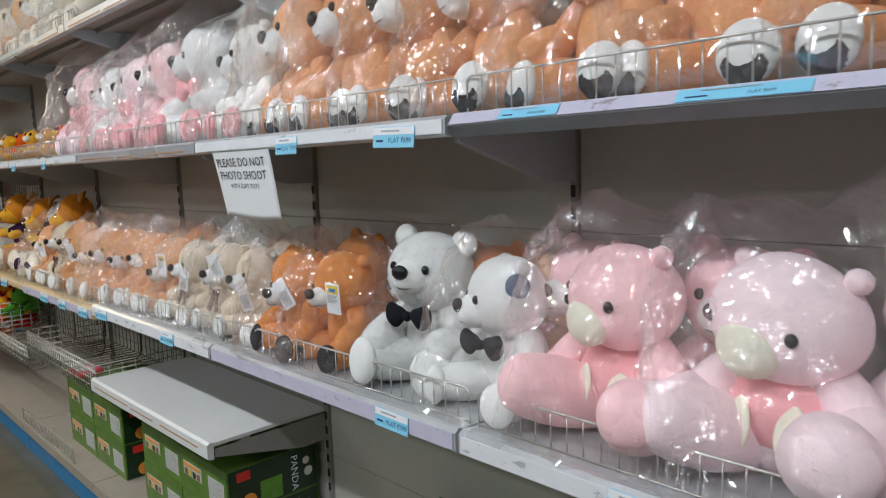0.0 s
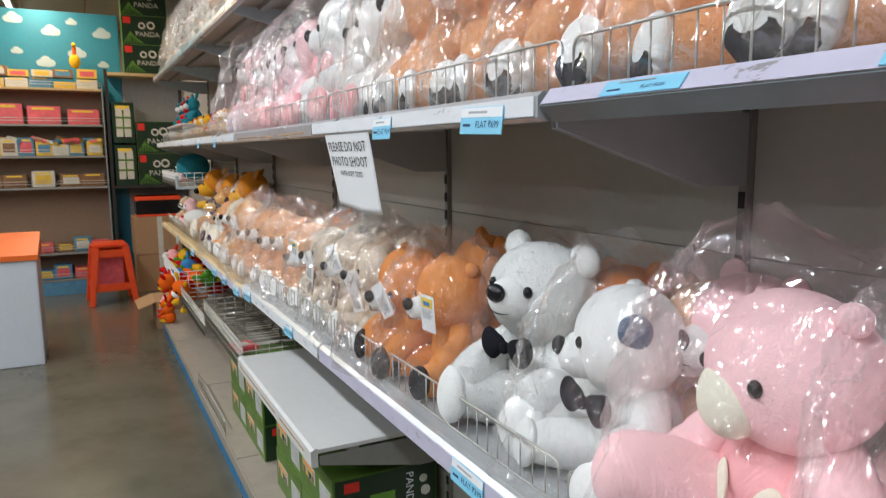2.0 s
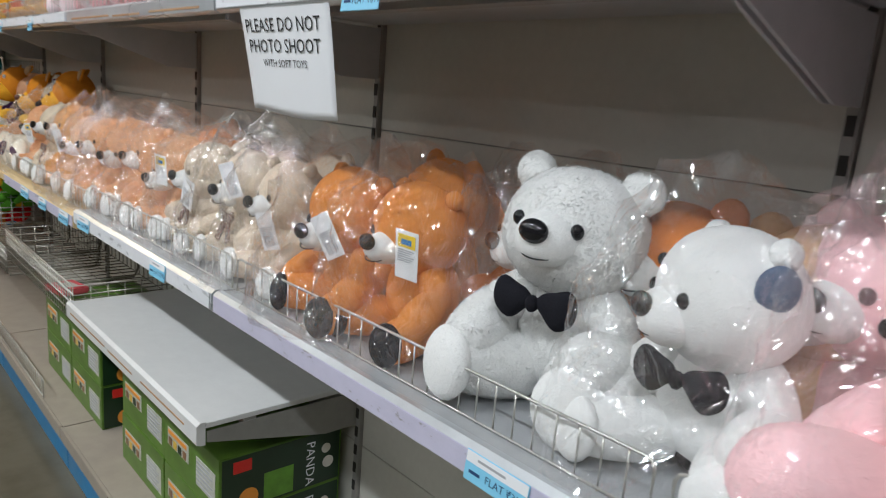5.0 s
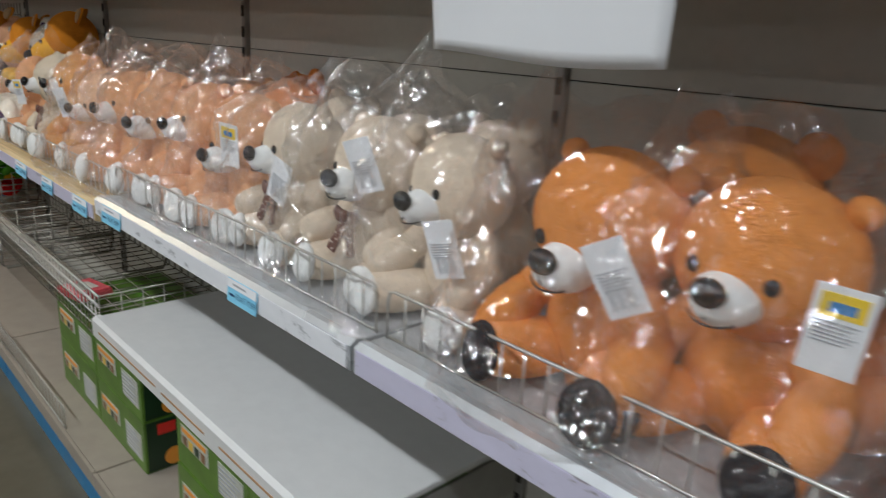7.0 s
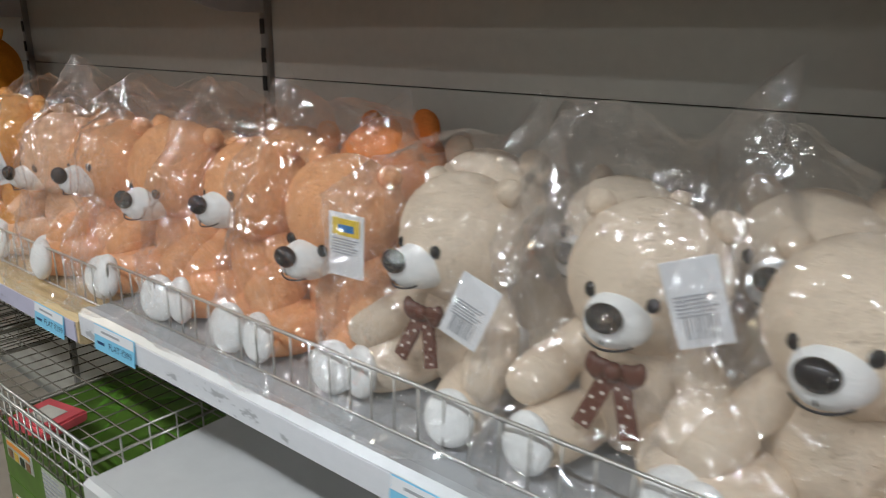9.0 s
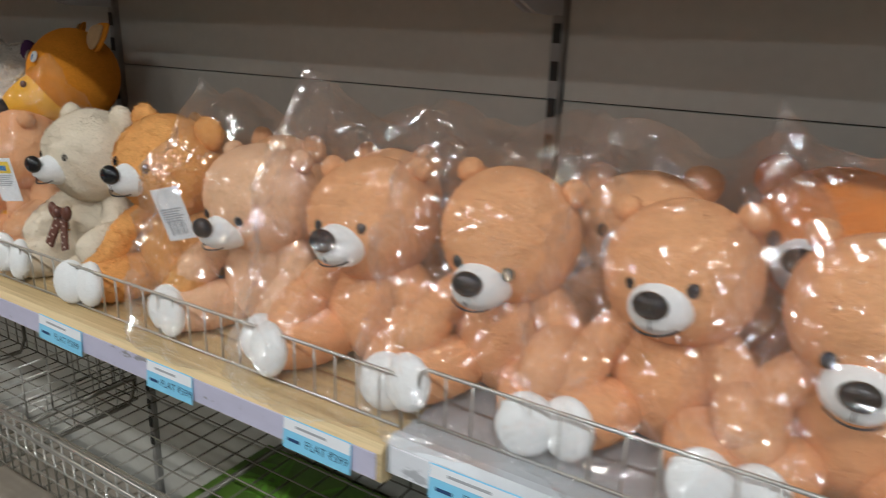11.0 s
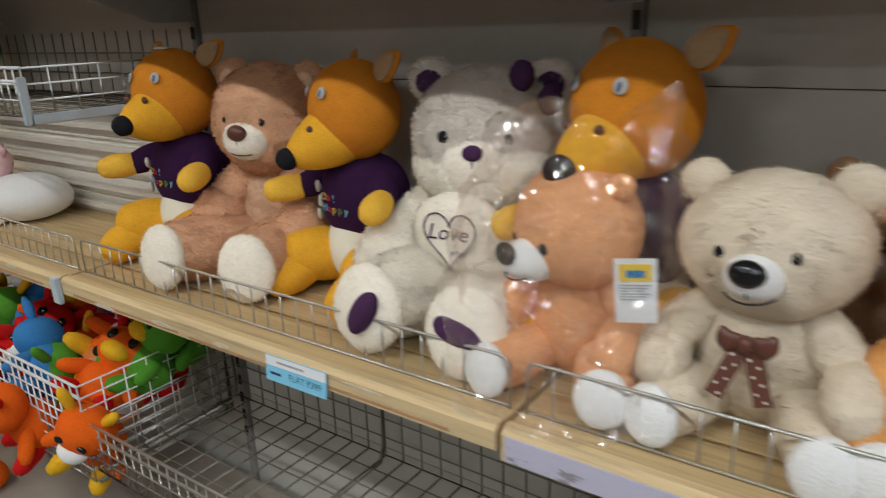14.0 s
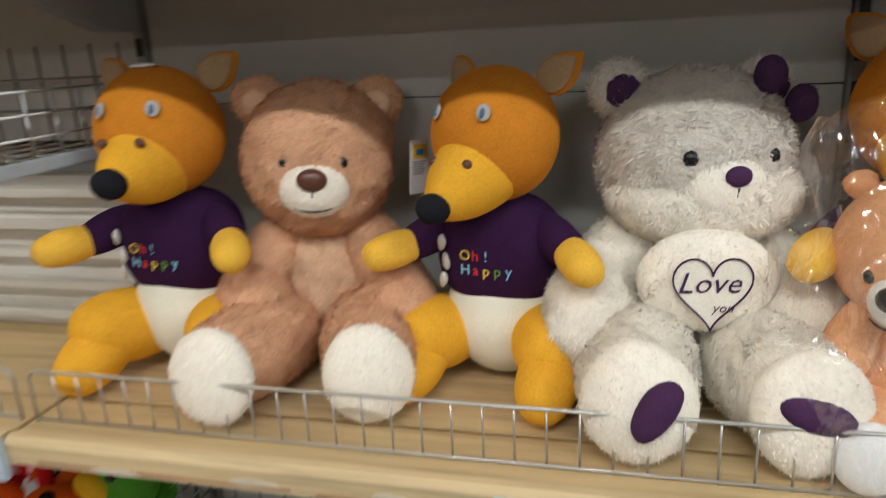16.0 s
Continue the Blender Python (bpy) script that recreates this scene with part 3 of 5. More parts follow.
def teddy(x, y, z, H, fur, label, seed, turn=0.0, lean=0.0, muzzle="white", pads="white", in_bag=True, tag=None, group="", bow=None,
          pile=6.0, length=0.0065, ear_in=None, category="teddy bear", detail=3, hand=None, extra=None, wide=1.0, face=-14.0, reach=0.28,
          nose="black", snub=1.0, ears=1.0, fat=1.0, mark=None, legs=None, drop=-0.055, spread=0.25, belly=None, jaw=1.0, armk=1.0, eyes=(1.0, 1.0), shag=0.0, nosek=1.0, bag_top=None, eye_up=0.085, neck=0.425, foot=0.14):
    """A seated teddy bear that faces -y, H metres tall, with its base at z. face: degrees by which the head is turned."""
    rng = np.random.default_rng(seed)
    ob = thing("teddy_bear", pose(x, y, z, lean, 0, turn), label, category, group)
    h = H
    j = lambda a: rng.uniform(-a, a)
    fa = face + j(5)
    hz = ((0.68 if in_bag else 0.72) + j(0.01)) * h
    drop = drop - (0.02 if in_bag else 0.0)
    tip = j(6)
    if in_bag:
        ears *= 0.62
    turned = Matrix.Rotation(radians(fa), 3, "Z") @ Matrix.Rotation(radians(tip), 3, "Y")

    def hp(px, py, pz):
        v = turned @ Vector((px * h * wide, py * h, pz * h))
        return (v.x, v.y - 0.02 * h, v.z + hz)

    def S():
        soft = Soft(rng)
        soft.shag = shag
        return soft

    S().ball((0, 0.03 * h, 0.28 * h), (0.25 * h * wide, 0.19 * h, 0.29 * h), detail, 0.06, pile, length).put("torso", M[belly or fur], ob)
    S().ball(hp(0, 0, 0), (0.3 * h * wide, 0.255 * h, 0.265 * h), detail, 0.035, pile, length, (0, tip, fa)).put("head", M[fur], ob)
    for sx in (-1, 1):
        e = S().ball(hp(sx * 0.235, 0.04, 0.205), (0.09 * h * ears, 0.05 * h, 0.085 * h * ears), 3, 0.06, pile, length, (0, sx * 20, fa)).put("ear", M[fur], ob)
        if ear_in:
            S().ball(hp(sx * 0.235, -0.005, 0.2), (0.055 * h * ears, 0.02 * h, 0.05 * h * ears), 2, turn=(0, 0, fa)).put("ear_lining", M[ear_in], e)
        shoulder = (sx * 0.175 * h * wide, -0.03 * h, 0.45 * h)
        elbow = (sx * 0.29 * h * wide, (-0.1 + j(0.03)) * h, (0.32 + j(0.03)) * h)
        paw = (sx * (0.3 + j(0.04)) * h * wide, (-0.22 + j(0.03)) * h, (0.26 + j(0.04)) * h)
        fa2 = fat * armk
        arm = S().limb(shoulder, elbow, 0.092 * h * fa2, 0.1 * h * fa2, min(detail, 5), 0.06, pile, length)
        arm.limb(elbow, paw, 0.095 * h * fa2, 0.122 * h * fa2, detail, 0.06, pile, length)
        arm.put("arm", M[hand or fur], ob)
        hip = (sx * 0.14 * h * wide, -0.03 * h, 0.13 * h)
        fx, fy, fz = sx * (spread + j(0.03)) * h * wide, (-reach + j(0.02)) * h, (foot + j(0.012)) * h * fat
        leg = S().limb(hip, (fx, fy, fz), 0.115 * h * fat, 0.15 * h * fat, detail, 0.06, pile, length).put("leg", M[legs or fur], ob)
        if pads:
            out = Vector((fx - hip[0], fy - hip[1], 0)).normalized()
            out = (out + Vector((0, -0.8, 0))).normalized()
            c = Vector((fx, fy, fz)) + out * 0.112 * h * fat
            yaw = math.degrees(math.atan2(out.x, -out.y))
            S().ball(tuple(c), (0.118 * h * fat, 0.06 * h * fat, 0.13 * h * fat), 3, 0.03, pile * 0.5, length * 0.7, (-8, 0, yaw)).put("foot_pad", M[pads], leg, "black paw pad" if pads == "black_plush" else "")
            if mark:
                heart_mark(leg, pose(c.x, c.y, c.z - 0.066 * h, -8, 0, yaw) @ pose(0, -0.056 * h * fat, 0), 0.0062 * h, M[mark])
    S().ball(hp(0, -0.2, drop), (0.132 * h * jaw, 0.128 * h * snub, 0.112 * h * jaw), 3, 0.03, pile * 0.5, length * 0.6, (0, 0, fa)).put("muzzle", M[muzzle], ob)
    ny = -0.2 - 0.12 * snub
    if nose:
        S().ball(hp(0, ny, drop + 0.04), (0.06 * h * nosek, 0.036 * h * nosek, 0.047 * h * nosek), 3, 0.02, turn=(0, 0, fa)).put("nose", M[nose], ob)
    a, b = hp(0, ny - 0.008, drop + 0.01), hp(0, ny + 0.008, drop - 0.045)
    if nose:
        tube_path("mouth_seam", [a, b], 0.0011, M["ink"], ob)
    arc = []
    for i in range(11):
        w = -1.3 + 0.26 * i
        arc.append(hp(0.082 * math.sin(w) / wide, ny + 0.012 + 0.04 * math.sin(w) ** 2, drop - 0.04 - 0.025 * math.cos(w)))
    if nose:
        tube_path("smile", arc, 0.0011, M["ink"], ob)
    for sx in (-1, 1):
        S().ball(hp(sx * 0.125 * eyes[1], -0.225 + 0.05 * max(0, eyes[1] - 1), drop + eye_up), (0.028 * h * eyes[0], 0.022 * h * eyes[0], 0.031 * h * eyes[0]), 2, 0.0).put("eye", M["black"], ob)
    if bow:
        for sx in (-1, 1):
            bow_loop(ob, sx, (0, -0.255 * h, neck * h), h, M[bow], 0.6 if bow == "ribbon" else 1.1)
            if bow == "ribbon":
                bm = box_bm(-0.03 * h, 0.03 * h, -0.002, 0.002, -0.19 * h, 0)
                tail = part("ribbon_tail", bm, M[bow], ob, "", pose(sx * 0.02 * h, -0.25 * h, 0.4 * h, -14, sx * -20, 0))
                for i in range(6):
                    dx = 0.012 * h * (1 if i % 2 else -1)
                    part("dot", box_bm(dx - 0.0016, dx + 0.0016, -0.0035, -0.0022, -0.029 * h * (i + 1) - 0.0016, -0.029 * h * (i + 1) + 0.0016, 0.0005), M["ribbon_dot"], tail)
        S().ball((0, -0.268 * h, neck * h), (0.028 * h, 0.028 * h, 0.035 * h), 2, 0.05).put("bow_knot", M[bow], ob)
    if tag:
        side, patch, zt, rot = tag
        swing_tag(ob, rng, pose(side * 0.4 * h, -0.36 * h, (zt + 0.08) * h, 8, rot, 16), 0.044, 0.078, patch)
    if in_bag:
        bag(ob, rng, 0.49 * h * wide, 0.54 * h, 0.98 * h, -0.02, bag_top or rng.uniform(0.08, 0.2))
    if extra:
        extra(ob, h, rng, hp, hz)
    return ob


def heart_mark(parent, at, k, mat):
    """A soft raised heart on a sole."""
    ring = []
    for i in range(20):
        a = 2 * math.pi * i / 20
        ring.append((k * 0.85 * 16 * math.sin(a) ** 3, k * 0.85 * (13 * math.cos(a) - 5 * math.cos(2 * a) - 2 * math.cos(3 * a) - math.cos(4 * a))))
    vs = [(px, 0.014 + 0.06 * abs(px), pz) for px, pz in ring] + [(px * 0.85, -0.003 + 0.04 * abs(px), pz * 0.85) for px, pz in ring]
    fs = [(i, (i + 1) % 20, 20 + (i + 1) % 20, 20 + i) for i in range(20)] + [tuple(range(20, 40))]
    ob = piece("heart_mark", mesh_of("heart_mark", vs, fs, mat, True), parent, "black heart-shaped sole mark")
    ob.matrix_basis = at
    return ob


def ear_flap(parent, base, h, sx, head_turn, k, mat, name):
    """A pointed, slightly cupped ear flap that leans outward."""
    u, f = ICO[3]
    t = (u[:, 2] + 1) / 2
    v = np.stack([u[:, 0] * (1.0 - 0.55 * t ** 2) * 0.066, u[:, 1] * 0.013 + 0.02 * t * t, (t - 0.1) * 0.155], 1) * h * k
    v = v @ np.array(Euler((radians(-14), radians(sx * 48), radians(head_turn))).to_matrix()).T + np.array(base)
    return piece(name, mesh_of(name, v.tolist(), f, mat, True), parent)


def roo(x, y, z, H, seed, turn, label, sticker=False, head_turn=-25, lift=0.0):
    """A seated long-snouted toy in a dark jersey."""
    rng = np.random.default_rng(seed)
    h = H
    ob = thing("plush_kangaroo", pose(x, y, z, 0, 0, turn), label, "soft toy", "seated kangaroo toys")
    S = lambda: Soft(rng)
    S().ball((0, 0.03 * h, 0.2 * h), (0.19 * h, 0.17 * h, 0.2 * h), 4, 0.03).put("belly", M["buttermilk"], ob, "cream velour belly")
    S().ball((0, 0.03 * h, 0.42 * h), (0.205 * h, 0.165 * h, 0.19 * h), 4, 0.03, square=0.85).put("jersey", M["plum"], ob, "dark plum printed jersey")
    ht = Matrix.Rotation(radians(head_turn), 3, "Z")

    def at(px, py, pz):
        v = ht @ Vector((px, py, 0))
        return (v.x * h, v.y * h, pz * h)

    S().ball(at(0, 0.0, 0.79), (0.2 * h, 0.19 * h, 0.205 * h), 4, 0.02, turn=(0, 0, head_turn)).put("head", M["caramel"], ob, "caramel velour head")
    S().limb(at(0, -0.05, 0.715), at(0, -0.22, 0.645 + lift * 0.8), 0.163 * h, 0.078 * h, 4, 0.02).put("snout", M["mustard"], ob, "mustard velour snout")
    S().ball(at(0, -0.3, 0.62 + lift), (0.052 * h, 0.045 * h, 0.045 * h), 3, 0.02).put("nose", M["black_plush"], ob, "black velour nose")
    for sx in (-1, 1):
        S().ball(at(sx * 0.06, -0.215, 0.735 + lift * 0.8), (0.016 * h, 0.012 * h, 0.016 * h), 2).put("nostril_spot", M["ribbon"], ob)
        p = at(sx * 0.085, -0.165, 0.875)
        e = S().ball(p, (0.021 * h, 0.006 * h, 0.025 * h), 3, 0, turn=(-20, 0, head_turn + sx * 26)).put("eye", M["eye_grey"], ob, "stitched grey-white eye")
        q = at(sx * 0.082, -0.17, 0.873)
        S().ball(q, (0.011 * h, 0.005 * h, 0.017 * h), 2, 0, turn=(-20, 0, head_turn)).put("pupil", M["slate"], e)
        ear = ear_flap(ob, at(sx * 0.14, 0.06, 0.93), h, sx, head_turn, 1.0, M["caramel"], "ear")
        ear_flap(ear, at(sx * 0.142, 0.045, 0.935), h, sx, head_turn, 0.86, M["felt"], "ear_lining")
        S().limb((sx * 0.17 * h, -0.02 * h, 0.5 * h), (sx * 0.25 * h, -0.1 * h, 0.46 * h), 0.065 * h, 0.06 * h, 3, 0.03).put("sleeve", M["plum"], ob)
        S().limb((sx * 0.25 * h, -0.1 * h, 0.46 * h), (sx * 0.31 * h, -0.2 * h, 0.45 * h), 0.052 * h, 0.064 * h, 3, 0.04).put("paw", M["yellow"], ob, "yellow velour paw")
        leg = S().limb((sx * 0.17 * h, 0.0, 0.14 * h), (sx * 0.205 * h, -0.15 * h, 0.17 * h), 0.125 * h, 0.125 * h, 4, 0.03).put("leg", M["mustard"], ob)
        S().limb((sx * 0.21 * h, -0.19 * h, 0.115 * h), (sx * 0.215 * h, -0.29 * h, 0.088 * h), 0.1 * h, 0.085 * h, 4, 0.03).put("foot", M["mustard"], leg)
    for txt, dz, mats in (("Oh!", 0.045, ("tag_yellow", "box_red", "card_blue")), ("Happy", 0.0, ("card_blue", "box_red", "tag_yellow", "box_leaf", "card_blue"))):
        for i, ch in enumerate(txt):
            px = (-0.06 + 0.034 * i) * h
            lettering(ch, 0.046 * h, M[mats[i % len(mats)]], ob, pose(px, -0.142 * h - 0.012 * h * (1 - abs(px) / (0.1 * h)), (0.4 + dz) * h, 90, 0, px / h * 80))
    for k in range(3):
        S().ball((-0.15 * h + 0.012 * h * (k % 2), -0.105 * h, (0.47 - 0.06 * k) * h), (0.02 * h, 0.012 * h, 0.03 * h), 2, 0.15, turn=(0, 30 - 60 * (k % 2), -50)).put("side_print", M["pack_white"], ob, "pale zigzag print")
    if sticker:
        S().ball(at(0, -0.04, 0.995), (0.045 * h, 0.03 * h, 0.008 * h), 2).put("sticker", M["tag"], ob, "white paper sticker")
    return ob


# ---- the setting ----
def slab(name, x0, x1, y0, y1, z0, z1, mat, label):
    return tagged(box(name, x0, x1, y0, y1, z0, z1, mat, bevel=0), label, kind="structure")


X0, X1, Y0, Y1 = -10.0, 4.0, -8.5, 0.075
slab("floor", X0, X1, Y0, Y1, -0.1, 0.0, M["floor"], "polished grey-brown shop floor")
slab("ceiling", X0, X1, Y0, Y1, CEILING_Z, CEILING_Z + 0.1, M["ceiling"], "plain warm-lit shop ceiling")
slab("wall_back", X0, X1, Y1, Y1 + 0.15, 0, CEILING_Z, M["wall"], "painted shop wall behind the shelving")
slab("wall_front", X0, X1, Y0 - 0.15, Y0, 0, CEILING_Z, M["wall"], "painted shop wall across the aisle")
slab("wall_east", X1, X1 + 0.15, Y0, Y1, 0, CEILING_Z, M["wall"], "painted shop wall")
slab("wall_west", X0 - 0.15, X0, Y0, Y1, 0, CEILING_Z, M["wall"], "painted shop wall at the far end")

# every TUBES entry gets a fixture, the added unseen split rows too
for tx, ty, watts, tint in TUBES:
    fx = thing("ceiling_light", pose(tx, ty, CEILING_Z), "white batten tube light fixed under the ceiling", "ceiling light", "ceiling tube lights")
    part("housing", box_bm(-0.62, 0.62, -0.04, 0.04, -0.055, 0, 0.006), M["white_gloss"], fx)
    rods("tube", [((-0.6, 0, -0.075), (0.6, 0, -0.075))], 0.014, M["tube"], fx, "glowing fluorescent tube", 12)
    for sx in (-1, 1):
        part("end_cap", box_bm(sx * 0.61 - 0.012, sx * 0.61 + 0.012, -0.02, 0.02, -0.095, -0.054, 0.003), M["white_gloss"], fx)

# ---- wall shelving ----
JOINTS = list(range(-5, 3))  # bay joints every metre
FRONT = -0.385
LOW_WOOD = 0.85
LOW, HIGH, TOP, DECK, MID = 0.868, 1.453, 1.94, 0.155, 0.577

frame_ob = thing("shelving_frame", pose(0, 0, 0), "pale grey steel wall shelving frame with slotted uprights", "shelving")
slot_bm = box_bm(-0.0055, 0.0055, -0.001, 0.001, -0.013, 0.013)
SLOT = bpy.data.meshes.new("slot")
slot_bm.to_mesh(SLOT)
slot_bm.free()
SLOT.materials.append(M["seam"])
for jx in JOINTS:
    up = part("upright", box_bm(jx - 0.009, jx + 0.009, -0.008, 0.03, 0, 2.3, 0.002), M["post"], frame_ob)
    z = 0.3
    while z < 2.25:
        piece("slot", SLOT, up, at=pose(jx, -0.0095, z))
        z += 0.05
    foot = box_bm(jx - 0.02, jx + 0.02, -0.42, 0.03, 0.0, 0.05, 0.003)
    part("base_foot", foot, M["post"], frame_ob)
for jx in JOINTS[:-1]:
    for z0 in (0.05, 0.41, 0.81, 1.21, 1.61, 2.01):
        z1 = {0.05: 0.41, 2.01: 2.28}.get(z0, z0 + 0.4)
        part("back_panel", box_bm(jx + 0.0105, jx + 0.9895, 0.004, 0.018, z0 + 0.0009, z1 - 0.0009, 0.0012), M["panel"], frame_ob)
    part("panel_backing", box_bm(jx + 0.015, jx + 0.985, 0.022, 0.03, 0.05, 2.28), M["seam"], frame_ob)
    part("kick_plate", box_bm(jx + 0.003, jx + 0.997, -0.435, -0.425, 0.002, 0.113, 0.001), M["blue_kick"], frame_ob, "scuffed blue kick plate")


def bracket(parent, jx, z, front, mat, drop=0.11):
    """A sheet steel side bracket, deep at the post and shallow at the front."""
    o = [(-0.01, z - drop), (-0.01, z - 0.02), (front + 0.015, z - 0.02), (front + 0.015, z - 0.045), (-0.1, z - drop)]
    vs = [(jx - 0.002, a, b) for a, b in o] + [(jx + 0.002, a, b) for a, b in o]
    n = len(o)
    fs = [(i, (i + 1) % n, n + (i + 1) % n, n + i) for i in range(n)] + [tuple(range(n))[::-1], tuple(range(n, 2 * n))]
    return piece("bracket", mesh_of("bracket", vs, fs, mat), parent)


def shelf(x0, x1, z, front, deck, lip, strip, label, low=0.044, bmat=None, drop=0.11, sloped=False):
    ob = thing("shelf", pose(0, 0, 0), label, "shelf", "wall shelves")
    g = 0.004
    wooden = deck in ("wood",)
    th = 0.016 if wooden else 0.012
    if wooden:
        n = 4
        for i in range(n):
            a = front + 0.012 + (abs(front) - 0.022) * i / n
            b = front + 0.012 + (abs(front) - 0.022) * (i + 1) / n
            part("plank", box_bm(x0 + g, x1 - g, a + 0.0012, b - 0.0012, z - th, z, 0.001), M[deck], ob)
    else:
        part("deck", box_bm(x0 + g, x1 - g, front + 0.012, -0.01, z - th, z, 0.001), M[deck], ob)
    if sloped:
        o = [(front + 0.012, z - 0.038), (front - 0.0125, z - 0.0185), (front - 0.0125, z - 0.0165), (front + 0.003, z + 0.003), (front + 0.011, z + 0.003)]
        profile_run("lip", o, x0 + g, x1 - g, M["lip_dark"], ob)
        profile_run("price_strip", [(front - 0.0125, z - 0.0165), (front - 0.0145, z - 0.0155), (front + 0.001, z + 0.004), (front + 0.003, z + 0.003)], x0 + 0.01, x1 - 0.01, M[strip], ob, "scuffed paper price strip with torn patches")
        strip = None
    o = [(front, z - low), (front - 0.009, z - low + 0.004), (front - 0.009, z - 0.004), (front, z + 0.003), (front + 0.011, z + 0.003), (front + 0.011, z - low)]
    if not sloped:
        profile_run("lip", o, x0 + g, x1 - g, M[lip], ob)
    if strip:
        part("price_strip", box_bm(x0 + 0.01, x1 - 0.01, front - 0.0115, front - 0.0092, z - min(low - 0.006, 0.038), z - 0.004, 0.0006), M[strip], ob, "scuffed paper price strip with torn patches")
    elif strip == "":
        for ga, gb, gz in ((0.05, 0.38, 0.024), (0.41, 0.6, 0.026), (0.66, 0.93, 0.024)):
            profile_run("glue_line", [(front - 0.0102, z - gz - 0.002), (front - 0.0092, z - gz - 0.0025), (front - 0.0092, z - gz + 0.0025), (front - 0.0102, z - gz + 0.002)], x0 + ga, x0 + gb, M["carton"], ob)
    profile_run("stiffener", [(front + 0.1, z - 0.03), (front + 0.13, z - 0.03), (front + 0.13, z - th), (front + 0.1, z - th)], x0 + 0.006, x1 - 0.006, M["post"], ob)
    for bx in (x0 + 0.006, x1 - 0.006):
        bracket(ob, bx, z, front, M[bmat or "post"], drop)
    return ob


LOWER = {1: ("shelf_grey", "lip_steel", "strip_white"), 0: ("shelf_grey", "lip_steel", "strip_white"), -1: ("shelf_grey", "lip_steel", "strip_lilac"),
         -2: ("shelf_grey", "lip_steel", "strip_white"), -3: ("wood", "wood_edge", "strip_lilac"), -4: ("wood", "wood_edge", ""), -5: ("wood", "wood_edge", "")}
for jx, (deck, lip, strip) in LOWER.items():
    kind = "pale wooden plank shelf with a worn front edge" if deck == "wood" else "grey steel shelf with a scuffed price strip"
    shelf(jx, jx + 1, LOW_WOOD if jx < -2 else LOW, FRONT, deck, lip, strip, kind, 0.034 if jx < -3 else 0.044)
rs = random.Random(8)
for k in range(11):
    # scraps of old price paper still glued to the bare wooden edge
    px, pw, ph = -4.95 + 1.9 * k / 11 + rs.uniform(0, 0.08), rs.uniform(0.012, 0.05), rs.uniform(0.002, 0.0055)
    pz = LOW_WOOD - rs.uniform(0.008, 0.026)
    ring = [(pw * math.cos(2 * math.pi * i / 11) * rs.uniform(0.6, 1.0), ph * math.sin(2 * math.pi * i / 11) * rs.uniform(0.5, 1.0)) for i in range(11)]
    scrap = piece("paper_scrap", mesh_of("paper_scrap", [(px + a, FRONT - 0.0105, pz + b) for a, b in ring] + [(px + a, FRONT - 0.0092, pz + b) for a, b in ring], [tuple(range(11))] + [(i, i + 11, (i + 1) % 11 + 11, (i + 1) % 11) for i in range(11)], M["paper_old"]))
    tagged(scrap, "torn scrap of pale paper glued on the wooden edge", "paper scrap", "paper scraps on the shelf edge")
for jx in (1, 0, -1, -2, -3, -4, -5):
    shelf(jx, jx + 1, HIGH, FRONT, "shelf_grey", "shelf_grey" if jx == 0 else "lip_steel", "strip_lilac" if jx >= 0 else ("" if jx == -2 else "strip_white"), "grey steel upper shelf crowded with bagged soft toys", 0.036, "shelf_grey", drop=0.13, sloped=jx >= 0)
for jx in (-2, -3, -4, -5):
    shelf(jx, jx + 1, TOP, FRONT, "deck_white", "lip_steel", "", "pale steel top shelf under the ceiling", 0.036, "shelf_blue")
shelf(-2, -1, MID, -0.415, "shelf_white", "shelf_white", "", "empty white steel shelf with a grey end bracket", 0.05)
for jx in range(-5, 2):
    dk = thing("base_deck", pose(0, 0, 0), "worn off-white steel base shelf over a blue kick plate", "shelf", "base shelves")
    part("deck", box_bm(jx + 0.003, jx + 0.997, -0.445, -0.01, DECK - 0.014, DECK, 0.001), M["deck_white"], dk)
    profile_run("lip", [(-0.455, DECK - 0.04), (-0.455, DECK + 0.002), (-0.447, DECK + 0.002), (-0.447, DECK - 0.04)], jx + 0.003, jx + 0.997, M["deck_white"], dk)


def fence(x0, x1, y, z, h, mat, label, spacing=0.034, fat=0.0018):
    ob = thing("wire_fence", pose(x0, y, z), label, "shelf fence", "shelf wire fences")
    w = x1 - x0
    tube_path("rim_wire", [(0.012, 0, 0), (0.012, 0, h - 0.012), (0.016, 0, h - 0.003), (0.024, 0, h), (w - 0.024, 0, h), (w - 0.016, 0, h - 0.003), (w - 0.012, 0, h - 0.012), (w - 0.012, 0, 0)], fat * 1.25, mat, ob)
    rods("bottom_wire", [((0.012, 0, 0.004), (w - 0.012, 0, 0.004))], fat, mat, ob)
    n = int((w - 0.03) / spacing)
    first = rods("wire", [((0, 0, 0), (0, 0, h))], fat * 0.8, mat, ob)
    for i in range(n):
        o = first if i == 0 else piece("wire", first.data, ob)
        o.matrix_basis = pose(0.012 + (w - 0.024) * (i + 1) / (n + 1), 0.002, 0)
    return ob


for jx in (0, -1, -2, -3, -4, -5):
    fence(jx, jx + 1, -0.345, LOW_WOOD if jx < -2 else LOW, 0.07, M["wire"], "low zinc wire fence along the shelf front")
    fence(jx, jx + 1, -0.35, HIGH, 0.07, M["wire"], "low zinc wire fence along the upper shelf front")
